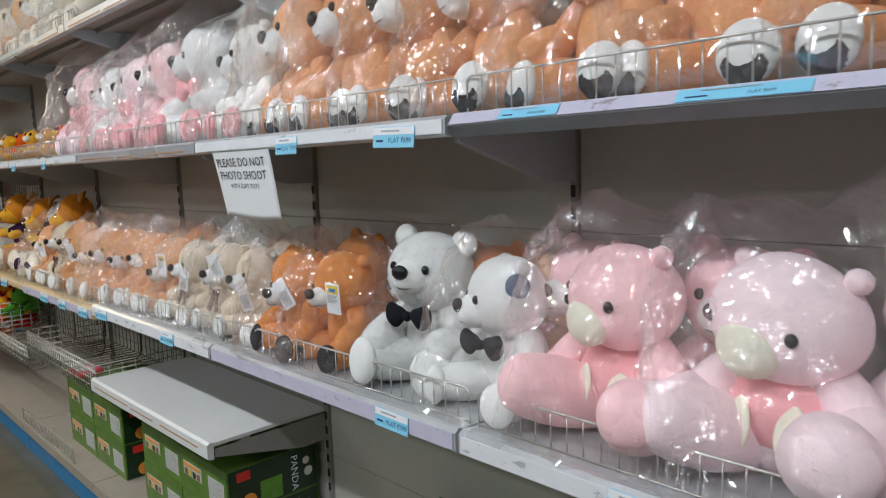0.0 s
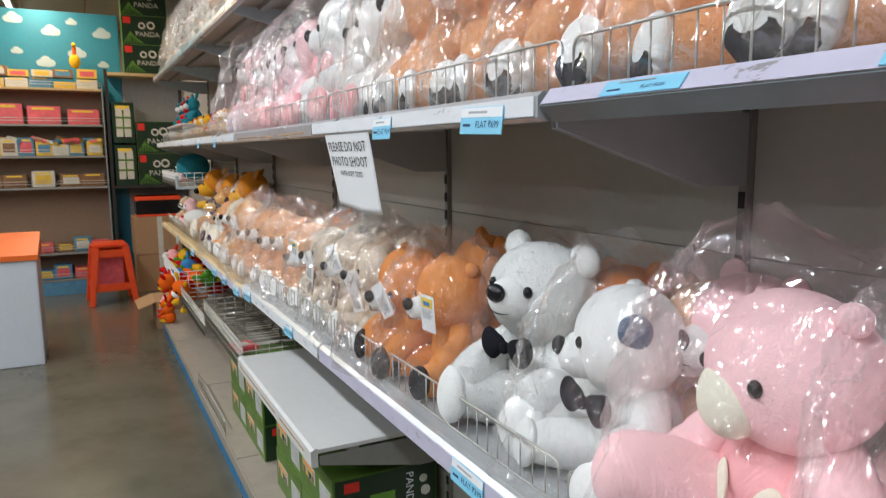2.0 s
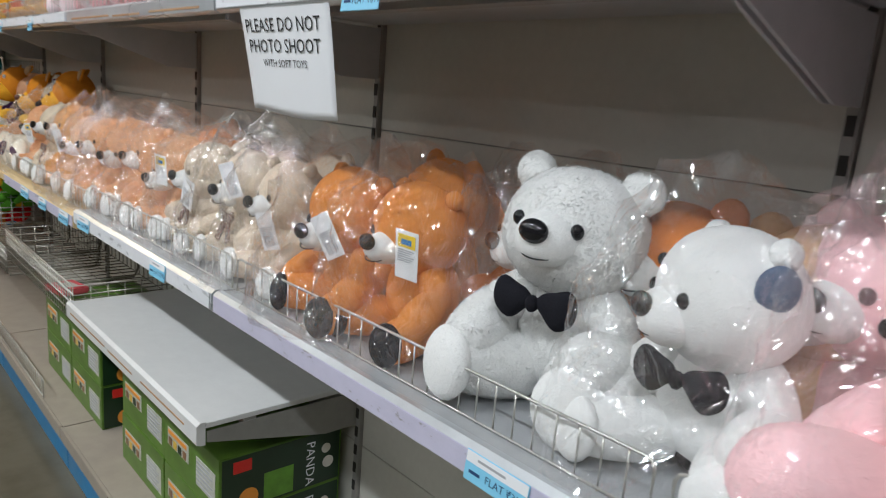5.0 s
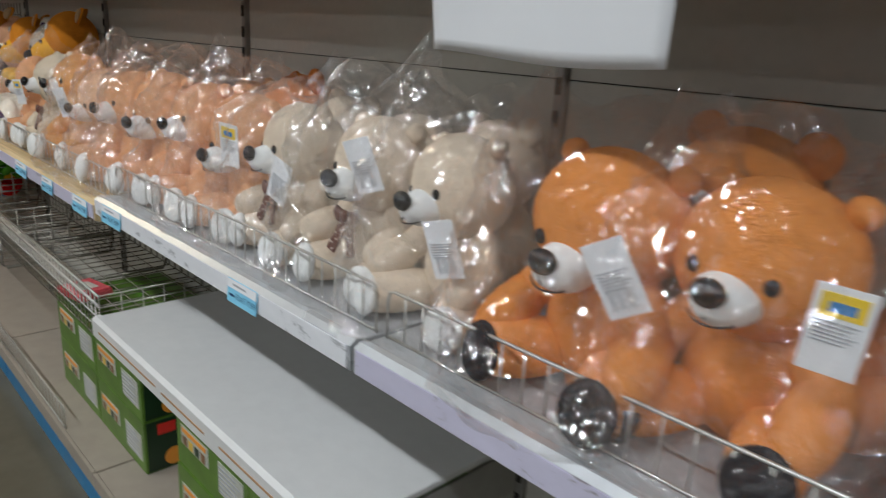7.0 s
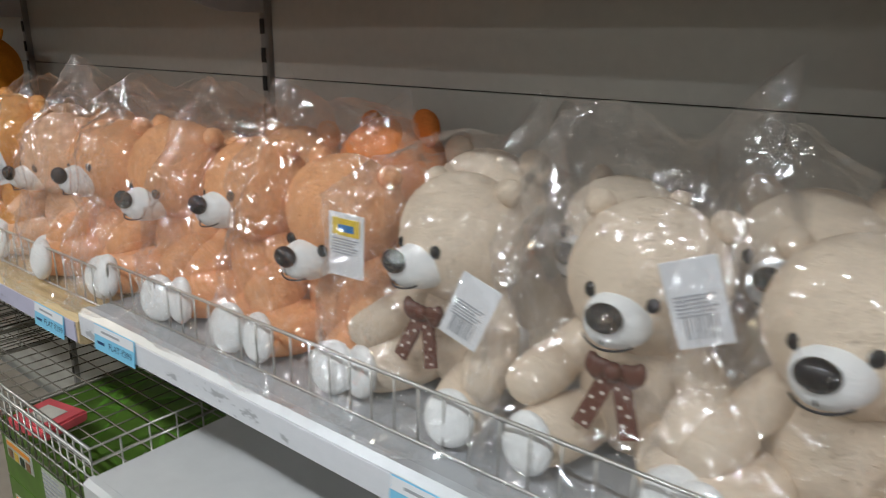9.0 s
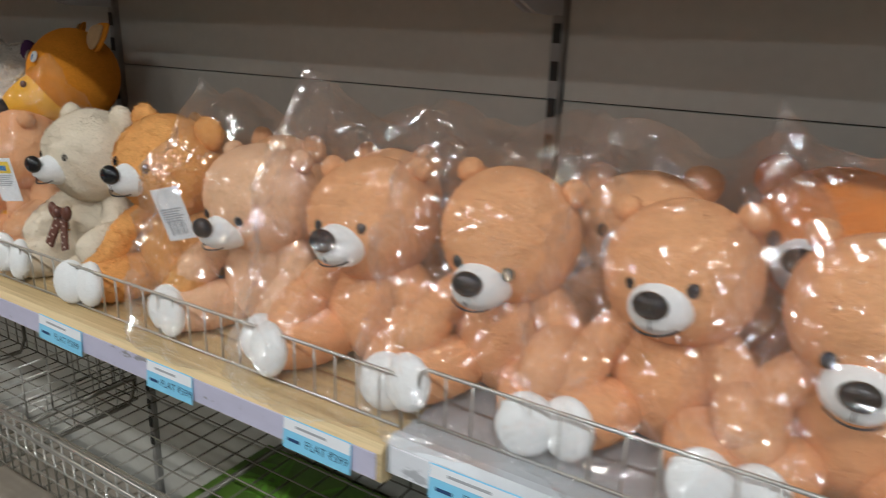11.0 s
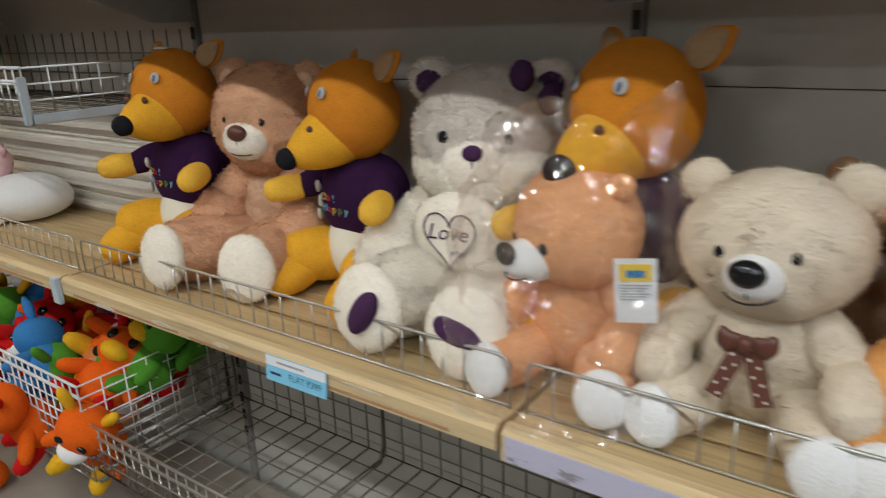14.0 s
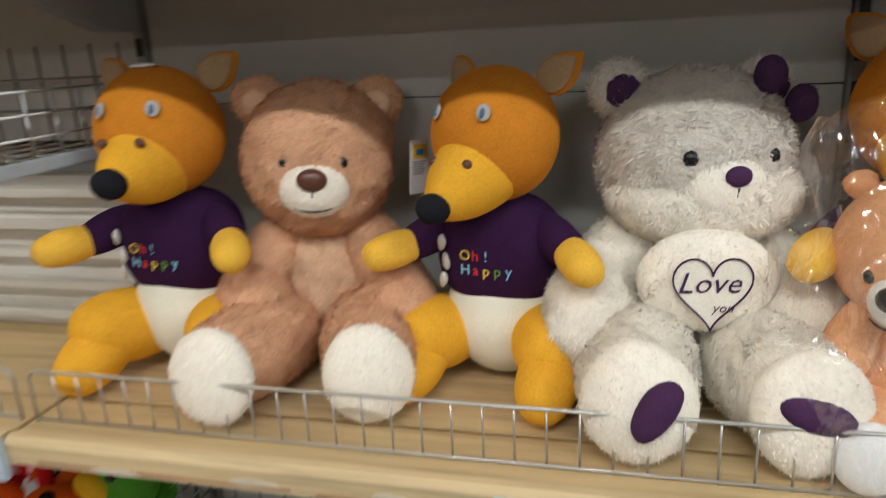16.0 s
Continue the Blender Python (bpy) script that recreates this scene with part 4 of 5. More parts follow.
for jx in (-3, -4, -5):
    fence(jx, jx + 1, -0.35, TOP, 0.06, M["wire"], "low zinc wire fence along the top shelf front")


fence(-3.05, -2.25, -0.442, DECK, 0.07, M["wire"], "loose wire fence along the base shelf front")


def grid_rods(axis, at, a0, a1, b0, b1, sa, sb):
    """Lines of a wire grid in the plane axis = at."""
    L = []
    na, nb = max(1, round((a1 - a0) / sa)), max(1, round((b1 - b0) / sb))
    P = {"x": lambda a, b: (at, a, b), "y": lambda a, b: (a, at, b), "z": lambda a, b: (a, b, at)}[axis]
    for i in range(na + 1):
        a = a0 + (a1 - a0) * i / na
        L.append((P(a, b0), P(a, b1)))
    for i in range(nb + 1):
        b = b0 + (b1 - b0) * i / nb
        L.append((P(a0, b), P(a1, b)))
    return L


WIRE_BM = bmesh.new()
bmesh.ops.create_cone(WIRE_BM, cap_ends=True, segments=6, radius1=0.0018, radius2=0.0018, depth=1.0)
WIRES = {}
for key in ("wire", "wire_dark", "wire_white"):
    me = bpy.data.meshes.new("wire")
    WIRE_BM.to_mesh(me)
    me.materials.append(M[key])
    me.polygons.foreach_set("use_smooth", [len(p.vertices) == 4 for p in me.polygons])
    WIRES[M[key]] = me
WIRE_BM.free()


def grid(lines, mat, parent):
    for a, b in lines:
        a, b = Vector(a), Vector(b)
        ob = piece("wire", WIRES[mat], parent)
        ob.matrix_basis = Matrix.LocRotScale((a + b) / 2, (b - a).to_track_quat("Z", "Y"), (1, 1, (b - a).length))


def basket(x0, x1, y0, y1, zb, zf, zr, mat, label, rim=None, sx=0.05, frame=True):
    ob = thing("wire_basket", pose(0, 0, 0), label, "wire basket", "wire shelf baskets")
    grid(grid_rods("z", zb, x0, x1, y0, y1, sx, 0.05), mat, ob)
    grid(grid_rods("y", y1, x0, x1, zb, zr, sx, 0.045)[: -1], mat, ob)
    grid(grid_rods("y", y0, x0, x1, zb, zf, sx * 0.6, 0.028), rim or mat, ob)
    for x in (x0, x1):
        grid(grid_rods("x", x, y0, y1, zb, zf, 0.05, 0.028), rim or mat, ob)
    for y in (y0,):
        rods("rim_wire", [((x0, y, zf), (x1, y, zf)), ((x0, y, zf - 0.025), (x1, y, zf - 0.025))], 0.0034, rim or mat, ob)
    if frame:
        for x in (x0 + 0.004, (x0 + x1) / 2, x1 - 0.004):
            tube_path("support_frame", [(x, y1 - 0.004, zr), (x, y1 - 0.004, zb + 0.03), (x, y1 - 0.02, zb - 0.006), (x, y0 + 0.01, zb - 0.008)], 0.005, M["wire_dark"], ob)
    return ob


basket(-3.0 + 0.012, -2.012, -0.4, -0.03, 0.5, 0.62, 0.78, M["wire_dark"], "empty old wire shelf basket under the wooden shelf", M["wire"])
basket(-4.0 + 0.012, -3.012, -0.4, -0.03, 0.42, 0.53, 0.78, M["wire_dark"], "empty old wire shelf basket under the wooden shelf", M["wire"])
basket(-5.0 + 0.012, -4.012, -0.4, -0.03, 0.38, 0.61, 0.78, M["wire"], "wire basket heaped with small bright soft toys", M["wire_white"])
basket(-5.0 + 0.012, -4.03, -0.37, -0.02, 1.16, 1.25, 1.31, M["wire_dark"], "white-fronted wire basket hung above the wooden shelf", M["wire_white"], frame=False)

clip = box("edge_clip", -4.016, -3.992, FRONT - 0.02, FRONT - 0.0095, LOW_WOOD - 0.05, LOW_WOOD + 0.004, M["shelf_blue"])
tagged(clip, "pale blue plastic clip on the wooden shelf end", "shelf clip")
hung = bpy.data.objects["wire_basket.003"]
part("end_bracket", box_bm(-4.014, -4.008, -0.378, -0.03, 1.147, 1.166, 0.002), M["shelf_blue"], hung, "pale blue steel end bracket")
part("end_bracket", box_bm(-4.014, -4.008, -0.39, -0.372, 1.147, 1.235, 0.002), M["shelf_blue"], hung, "pale blue steel end bracket")

# ---- notices and price cards ----
def price_card(x, z, w, h, front, label, words="FLAT ₹699", turn=0.0, out=0.0, tilt=-6):
    ob = part("price_card", box_bm(-w / 2, w / 2, -0.0008, 0.0008, -h / 2, h / 2, 0.0004), M["card_blue"], None, "", pose(x, front - 0.014 + out, z, tilt, turn, 0))
    tagged(ob, label, "price card", "shelf price cards")
    if h > 0.03:
        part("white_band", box_bm(-w / 2 + 0.001, w / 2 - 0.001, -0.0014, -0.0009, h * 0.12, h / 2 - 0.001), M["paper"], ob)
    part("print_line", box_bm(-w * 0.3, w * 0.15, -0.0019, -0.0015, h * 0.26, h * 0.34), M["tag_grey"], ob)
    lettering(words, h * 0.36, M["ink_blue"], ob, pose(w * 0.16, -0.0012, -h * 0.16, 90, 0, 0))
    part("small_print", box_bm(-w * 0.42, -w * 0.24, -0.0014, -0.0009, -h * 0.22, -h * 0.12), M["ink_blue"], ob)
    return ob


for x, z, w in ((0.38, LOW, 0.11), (-0.185, LOW, 0.11), (-1.29, LOW, 0.1), (-1.88, LOW, 0.12), (-2.095, LOW_WOOD, 0.11), (-2.36, LOW_WOOD, 0.1), (-2.62, LOW_WOOD, 0.12), (-3.335, LOW_WOOD, 0.13)):
    price_card(x, z - 0.022, w * 0.95, 0.04, FRONT, "pale blue price card clipped to the shelf front", "FLAT ₹399", turn=random.uniform(-2, 2))
for x, w in ((0.183, 0.12), (0.52, 0.17), (-0.14, 0.12), (-0.52, 0.09), (-2.42, 0.06), (-2.9, 0.07)):
    price_card(x, HIGH - (0.0065 if x > 0 else 0.03), w, 0.021 if x > 0 else 0.04, FRONT, "pale blue price card on the upper shelf front", turn=random.uniform(-2, 2), out=0.0055 if x > 0 else 0.0, tilt=-39 if x > 0 else -6)

# paper notice: a curled sheet hanging from the upper shelf front
def sheet(u, v):
    return (-0.145 + 0.29 * u - 0.014 * v * v, 0.001 + 0.045 * v - 0.02 * v * v * (1 - v) * u - 0.006 * v ** 3 * u, -0.196 * v + 0.004 * v ** 4 * math.cos(5 * u))


nu, nv = 16, 14
nvs = [sheet(i / nu, j / nv) for j in range(nv + 1) for i in range(nu + 1)]
nfs = []
for j in range(nv):
    for i in range(nu):
        a = j * (nu + 1) + i
        nfs.append((a, a + nu + 1, a + nu + 2, a + 1))
notice = piece("paper_notice", mesh_of("paper_notice", nvs, nfs, M["paper"], True))
notice.matrix_basis = pose(-0.757, FRONT - 0.012, 1.44)
notice.modifiers.new("thickness", "SOLIDIFY").thickness = 0.0006
tagged(notice, "curled white paper notice taped to the upper shelf front", "notice")
for txt, size, dz in (("PLEASE DO NOT", 0.034, 0.055), ("PHOTO SHOOT", 0.034, 0.092), ("WITH SOFT TOYS", 0.019, 0.122)):
    t = lettering(txt, size, M["ink"], notice, pose(0, 0, 0))
    for v in t.data.vertices:
        p = sheet((v.co.x * 0.98 + 0.138) / 0.29, (dz - v.co.y) / 0.215)
        v.co = (p[0], p[1] - 0.0016, p[2])

# ---- boxed toys on the base deck ----
def toy_carton(x, y, z, w, d, h, label, group="green toy cartons", turn=0.0, side_word=True, art=False):
    ob = thing("toy_carton", pose(x, y, z, 0, 0, turn), label, "toy box", group)
    part("carton", box_bm(-w / 2, w / 2, 0, d, 0, h, 0.002), M["box_green"], ob)
    e = 0.0012
    part("end_print", box_bm(w / 2, w / 2 + e, 0.006, d - 0.006, 0.004, h - 0.004), M["box_dark"], ob, "dark printed end panel")
    if art:
        part("front_print", box_bm(-w / 2 + 0.004, w / 2 - 0.004, -e, 0, 0.004, h - 0.004), M["box_dark"], ob, "dark green printed front")
        part("red_mark", box_bm(-w * 0.46, -w * 0.3, -2 * e, -e, h * 0.72, h * 0.94), M["box_red"], ob)
        lettering("PANDA", h * 0.24, M["pack_white"], ob, pose(w * 0.06, -2 * e, h * 0.36, 90, 0, 0))
        for k, (cx2, cz2, rr) in enumerate(((-0.06, 0.66, 0.12), (0.14, 0.68, 0.14))):
            bm = bmesh.new()
            bmesh.ops.create_circle(bm, cap_ends=True, radius=h * rr, segments=16, matrix=Matrix.Translation((w * cx2, -e * (2 + 0.4 * k), h * cz2)) @ Matrix.Rotation(math.pi / 2, 4, "X"))
            part("emblem", bm, M["pack_white"], ob)
            bm = bmesh.new()
            bmesh.ops.create_circle(bm, cap_ends=True, radius=h * rr * 0.55, segments=16, matrix=Matrix.Translation((w * cx2, -e * (2.8 + 0.4 * k), h * cz2)) @ Matrix.Rotation(math.pi / 2, 4, "X"))
            part("emblem_eye", bm, M["box_dark"], ob)
        for k in range(7):
            part("leaf", box_bm(-0.004, 0.004, -0.0005, 0.0005, 0, h * 0.4, 0.0), M["box_leaf"], ob, "", pose(-w * 0.46 + 0.03 * k, -2 * e, h * 0.04, 0, 30 - 14 * k, 0))
        return ob
    part("front_label", box_bm(-w * 0.42, -w * 0.02, -e, 0, h * 0.4, h * 0.72), M["label_grey"], ob, "dull picture label")
    for i in range(4):
        part("picture", box_bm(-w * 0.39 + i * w * 0.09, -w * 0.33 + i * w * 0.09, -2 * e, -e, h * 0.42, h * 0.56), M[("pack_brown", "pack_yellow", "box_dark", "pack_brown")[i]], ob)
    part("label_band", box_bm(-w * 0.4, -w * 0.05, -2 * e, -e, h * 0.62, h * 0.69), M["box_orange"], ob)
    part("spec_label", box_bm(w * 0.12, w * 0.44, -e, 0, h * 0.2, h * 0.7), M["label_grey"], ob, "dull label with small print")
    for i in range(6):
        part("print_line", box_bm(w * 0.13, w * (0.4 - 0.05 * (i % 2)), -2 * e, -e, h * (0.24 + 0.075 * i), h * (0.262 + 0.075 * i)), M["tag_grey"], ob)
    bm = bmesh.new()
    bmesh.ops.create_circle(bm, cap_ends=True, radius=h * 0.17, segments=20, matrix=Matrix.Translation((w / 2 + e * 1.6, d * 0.22, h * 0.22)) @ Matrix.Rotation(math.pi / 2, 4, "Y"))
    part("badge", bm, M["box_orange"], ob, "orange round age badge")
    part("leaf_art", box_bm(w / 2 + e, w / 2 + 1.5 * e, d * 0.34, d * 0.58, h * 0.06, h * 0.55), M["box_leaf"], ob)
    part("red_mark", box_bm(w / 2 + e, w / 2 + 2 * e, d * 0.1, d * 0.24, h * 0.7, h * 0.9), M["box_red"], ob)
    if side_word:
        lettering("PANDA", h * 0.24, M["paper"], ob, pose(w / 2 + 2 * e, d * 0.72, h * 0.46, 90, 0, 90) @ pose(0, 0, 0, 0, 0, -90))
        for k, (yy, zz, rr) in enumerate(((0.86, 0.66, 0.09), (0.88, 0.4, 0.11))):
            bm = bmesh.new()
            bmesh.ops.create_circle(bm, cap_ends=True, radius=h * rr, segments=16, matrix=Matrix.Translation((w / 2 + e * (1.6 + 0.5 * k), d * yy, h * zz)) @ Matrix.Rotation(math.pi / 2, 4, "Y"))
            part("emblem", bm, M["pack_white"], ob)
    bm = bmesh.new()
    rg = random.Random(round(x * 100 + z * 1000))
    for i in range(26):
        cx, cy, a, ln = rg.uniform(-w * 0.4, w * 0.4), rg.uniform(0.03, d - 0.03), rg.uniform(0, 6.28), rg.uniform(0.03, 0.07)
        p, q = Vector((cx, cy, h + 0.0008 + i * 0.00003)), Vector((math.cos(a), math.sin(a), 0))
        s = Vector((-q.y, q.x, 0)) * 0.006
        ps = [p - q * ln, p + s, p + q * ln, p - s]
        for pp in ps:
            pp.x, pp.y = max(-w / 2 + 0.003, min(w / 2 - 0.003, pp.x)), max(0.003, min(d - 0.003, pp.y))
        bm.faces.new([bm.verts.new(pp) for pp in ps])
    part("leaf_print", bm, M["box_leaf"], ob)
    return ob


BX = 0.33
for cx in (-2.075, -2.41, -1.21):
    for k in range(2):
        toy_carton(cx, -0.353, DECK + 0.001 + k * 0.149, BX, 0.33, 0.148, "green printed toy carton stacked on the base shelf")
toy_carton(-1.545, -0.353, DECK + 0.001, BX, 0.33, 0.148, "green printed toy carton stacked on the base shelf")
toy_carton(-1.545, -0.35, DECK + 0.15, BX, 0.33, 0.148, "green printed toy carton stacked on the base shelf")
toy_carton(-0.28, -0.3, DECK + 0.001, BX, 0.28, 0.148, "green printed toy carton lying on the base shelf")
toy_carton(-0.28, -0.3, DECK + 0.15, BX, 0.28, 0.148, "green printed toy carton lying on the base shelf")
red_pack = thing("toy_packet", pose(-2.36, -0.33, 0.503, 0, 0, 12), "flat dark red packet lying in the wire basket", "packet")
part("packet", box_bm(-0.06, 0.06, -0.05, 0.05, 0, 0.025, 0.005), M["pack_pink"], red_pack)
part("packet_window", box_bm(-0.03, 0.03, -0.025, 0.025, 0.025, 0.0262), M["pack_white"], red_pack)

# ---- lower shelf, from the near end ----
Z, ZW = LOW + 0.002, LOW_WOOD + 0.002  # the wooden boards lie a little lower


def pink_coat(ob, h, rng, hp, hz):
    Soft(rng).ball((0, 0.02 * h, 0.3 * h), (0.265 * h, 0.22 * h, 0.22 * h), 3, 0.05).put("jacket", M["rose"], ob, "rose pink toy jacket")
    for sx in (-1, 1):
        Soft(rng).ball((sx * 0.1 * h, -0.205 * h, 0.26 * h), (0.055 * h, 0.018 * h, 0.11 * h), 3, 0.08, turn=(-14, sx * 12, sx * 20)).put("lapel", M["buttermilk"], ob, "pale yellow lapel")


teddy(0.24, -0.19, Z, 0.365, "pink", "pink bagged teddy bear with a pale green-white muzzle", 1, -8, muzzle="buttermilk", pads=None, group="pink teddy bears", pile=3.5, length=0.006, detail=4, extra=pink_coat, wide=1.12, face=-20, jaw=1.12, nose=None, ears=0.95, fat=1.3, foot=0.2, armk=0.82, snub=0.75, drop=-0.075, reach=0.36, eyes=(0.95, 1.4), bag_top=0.15)
teddy(0.515, -0.19, Z, 0.37, "pale_pink", "pale pink bagged teddy bear in a rose jacket", 2, -4, muzzle="buttermilk", pads=None, group="pink teddy bears", pile=3.5, length=0.006, detail=4, extra=pink_coat, wide=1.12, face=-15, jaw=1.12, nose=None, ears=0.95, fat=1.3, foot=0.2, armk=0.82, snub=0.75, drop=-0.075, reach=0.36, eyes=(0.95, 1.4), bag_top=0.15)
teddy(0.86, -0.19, Z, 0.365, "pink", "pink bagged teddy bear beside the pale pink one", 3, 5, muzzle="buttermilk", pads="pink", group="pink teddy bears", pile=1.0, extra=pink_coat, face=0, nose=None, ears=0.8, snub=0.8, drop=-0.1, reach=0.2, wide=1.1)
teddy(0.4, -0.075, Z + 0.002, 0.345, "pink", "pink teddy bear pushed against the back panel", 4, 10, group="pink teddy bears", pads="pink", pile=0.8, in_bag=False)
teddy(0.09, -0.075, Z + 0.002, 0.335, "pink", "pink teddy bear squeezed in the back row", 5, -10, group="pink teddy bears", pads="pink", pile=0.8, in_bag=False)
teddy(0.72, -0.075, Z + 0.002, 0.36, "pale_pink", "pale pink teddy bear leaning in the back row", 6, 6, group="pink teddy bears", pads="pale_pink", pile=0.8, in_bag=False)


def slate_eye(ob, h, rng, hp, hz):
    Soft(rng).ball(hp(0.285, 0.0, 0.1), (0.075 * h, 0.03 * h, 0.08 * h), 3, 0.02, turn=(0, 0, 55)).put("patch", M["slate"], ob, "slate blue ear patch")


teddy(-0.262, -0.192, Z, 0.35, "white", "unwrapped white teddy bear with a black bow tie", 7, 6, pads="white", in_bag=False, bow="black_plush", shag=0.35, drop=0.0, eye_up=0.055, neck=0.475, group="white teddy bears", pile=12, length=0.008, detail=4, fat=1.2, reach=0.24, face=2)
teddy(-0.025, -0.2, Z, 0.325, "white", "white bagged teddy bear with a slate blue patch", 8, -6, pads="white", bow="black_plush", group="white teddy bears", pile=2.0, detail=4, extra=slate_eye, face=-30)
teddy(-0.565, -0.215, Z, 0.3, "fox", "orange bagged teddy bear with black paw pads and a tag", 9, -4, pads="black_plush", group="orange teddy bears", tag=(0.9, True, 0.55, 4), detail=4, jaw=0.84, fat=0.92, eye_up=0.075, drop=-0.07, face=-3, snub=1.25)
teddy(-0.732, -0.235, Z, 0.305, "fox", "orange bagged teddy bear with black paw pads and a barcode tag", 10, -4, pads="black_plush", group="orange teddy bears", tag=(0.74, False, 0.52, -28), detail=4, jaw=0.84, fat=0.92, eye_up=0.075, drop=-0.12, face=-3, snub=1.25)
for i, x in enumerate((-0.395, -0.66, -0.17, 0.03)):
    teddy(x, -0.075, Z + 0.002, 0.315, ("rust", "fox", "rust", "tan")[i], "orange-brown teddy bear in the back row against the panel", 20 + i, 8 * i - 10, pads="black_plush", group="back row teddy bears", in_bag=i == 0, pile=0.8)
for i, (x, h, t) in enumerate(((-0.985, 0.285, 0), (-1.165, 0.29, 3), (-1.385, 0.285, -3))):
    teddy(x, -0.215, Z, h, "cream", "cream bagged teddy bear with a white card tag", 30 + i, t, pads="white", group="cream teddy bears", tag=((0.6, 0.62, 0.78)[i], False, (0.4, 0.66, 0.46)[i], (-14, -18, 24)[i]), bow="ribbon" if i > 0 else None, wide=0.9, jaw=0.84, fat=0.86, eyes=(0.95, 0.85), eye_up=0.072, face=-5, snub=1.25)
FRONT_ROW = [
    (-1.572, 0.285, "orange", "orange bagged teddy bear with a yellow-patched tag", (0.85, True, 0.58, 6), True, None),
    (-1.748, 0.29, "orange", "orange bagged teddy bear with white paw pads", None, True, None),
    (-1.945, 0.3, "orange", "orange bagged teddy bear with white paw pads", None, True, None),
    (-2.145, 0.31, "orange", "orange bagged teddy bear with white paw pads", None, True, None),
    (-2.35, 0.3, "peach", "pale peach bagged teddy bear with white paw pads", None, True, None),
    (-2.552, 0.31, "honey", "unwrapped honey-orange teddy bear with a paper tag", (0.97, False, 0.52, -14), False, None),
    (-2.757, 0.305, "ivory", "unwrapped cream teddy bear with a spotted brown ribbon", None, False, "ribbon"),
    (-2.982, 0.3, "orange", "orange bagged teddy bear with a yellow-patched tag", (0.9, True, 0.5, -4), True, None),
]
for i, (x, h, fur, label, tag, wrapped, bow) in enumerate(FRONT_ROW):
    teddy(x, -0.22, ZW if x < -2 else Z, h, fur, label, 40 + i, random.uniform(-5, 5), tag=tag, in_bag=wrapped, bow=bow, face=-36 if i == 7 else -4, snub=1.2, group="front row teddy bears", pile=12 if not wrapped else 7.0, length=0.008 if not wrapped else 0.007, detail=4, shag=0.0 if wrapped else 0.3, wide=(0.95, 0.92, 0.93, 0.96, 1.06, 1.03, 1.06, 0.96)[i], fat=0.92, jaw=0.77 if i in (4, 5, 6) else 0.84, eyes=(0.95, 0.85), eye_up=0.07, drop=(-0.16, -0.04, -0.125, -0.04, -0.1, -0.03, -0.045, -0.085)[i])
for i, (x, fur) in enumerate(((-1.62, "rust"), (-1.45, "cream"), (-1.25, "cream"), (-1.05, "cream"), (-1.83, "orange"), (-2.03, "orange"), (-2.22, "orange"), (-2.45, "orange"), (-2.66, "tan"))):
    teddy(x, -0.075, (ZW if x < -2 else Z) + 0.002, 0.275 if fur != "rust" else 0.31, fur, "teddy bear in the back row against the panel", 60 + i, 12 * math.sin(i * 2.1), in_bag=i in (2, 5), group="back row teddy bears", pile=0.9)

# ---- large unwrapped toys on the wooden shelf ----
roo(-2.95, -0.13, ZW, 0.43, 80, 0, "mustard kangaroo toy in a plum jersey behind the bears", head_turn=-21, lift=0.03)
roo(-3.43, -0.13, ZW, 0.405, 81, -8, "mustard kangaroo toy in a plum jersey leaning on a bear", head_turn=-19)
roo(-3.88, -0.155, ZW, 0.425, 82, 0, "mustard kangaroo toy in a plum jersey wearing a sticker", True, head_turn=4, lift=0.06)


def brown_brow(ob, h, rng, hp, hz):
    swing_tag(ob, rng, pose(0.36 * h, -0.1 * h, hz - 0.02 * h, 0, 6, 60), 0.04, 0.07, True)
    crown = Soft(rng)
    crown.shag = 0.5
    crown.ball(hp(0, 0.015, 0.055), (0.3 * h * 0.87, 0.262 * h, 0.225 * h), 5, 0.035, 14.0, 0.01).put("crown_fur", M["brown"], ob, "darker rosy brown crown")


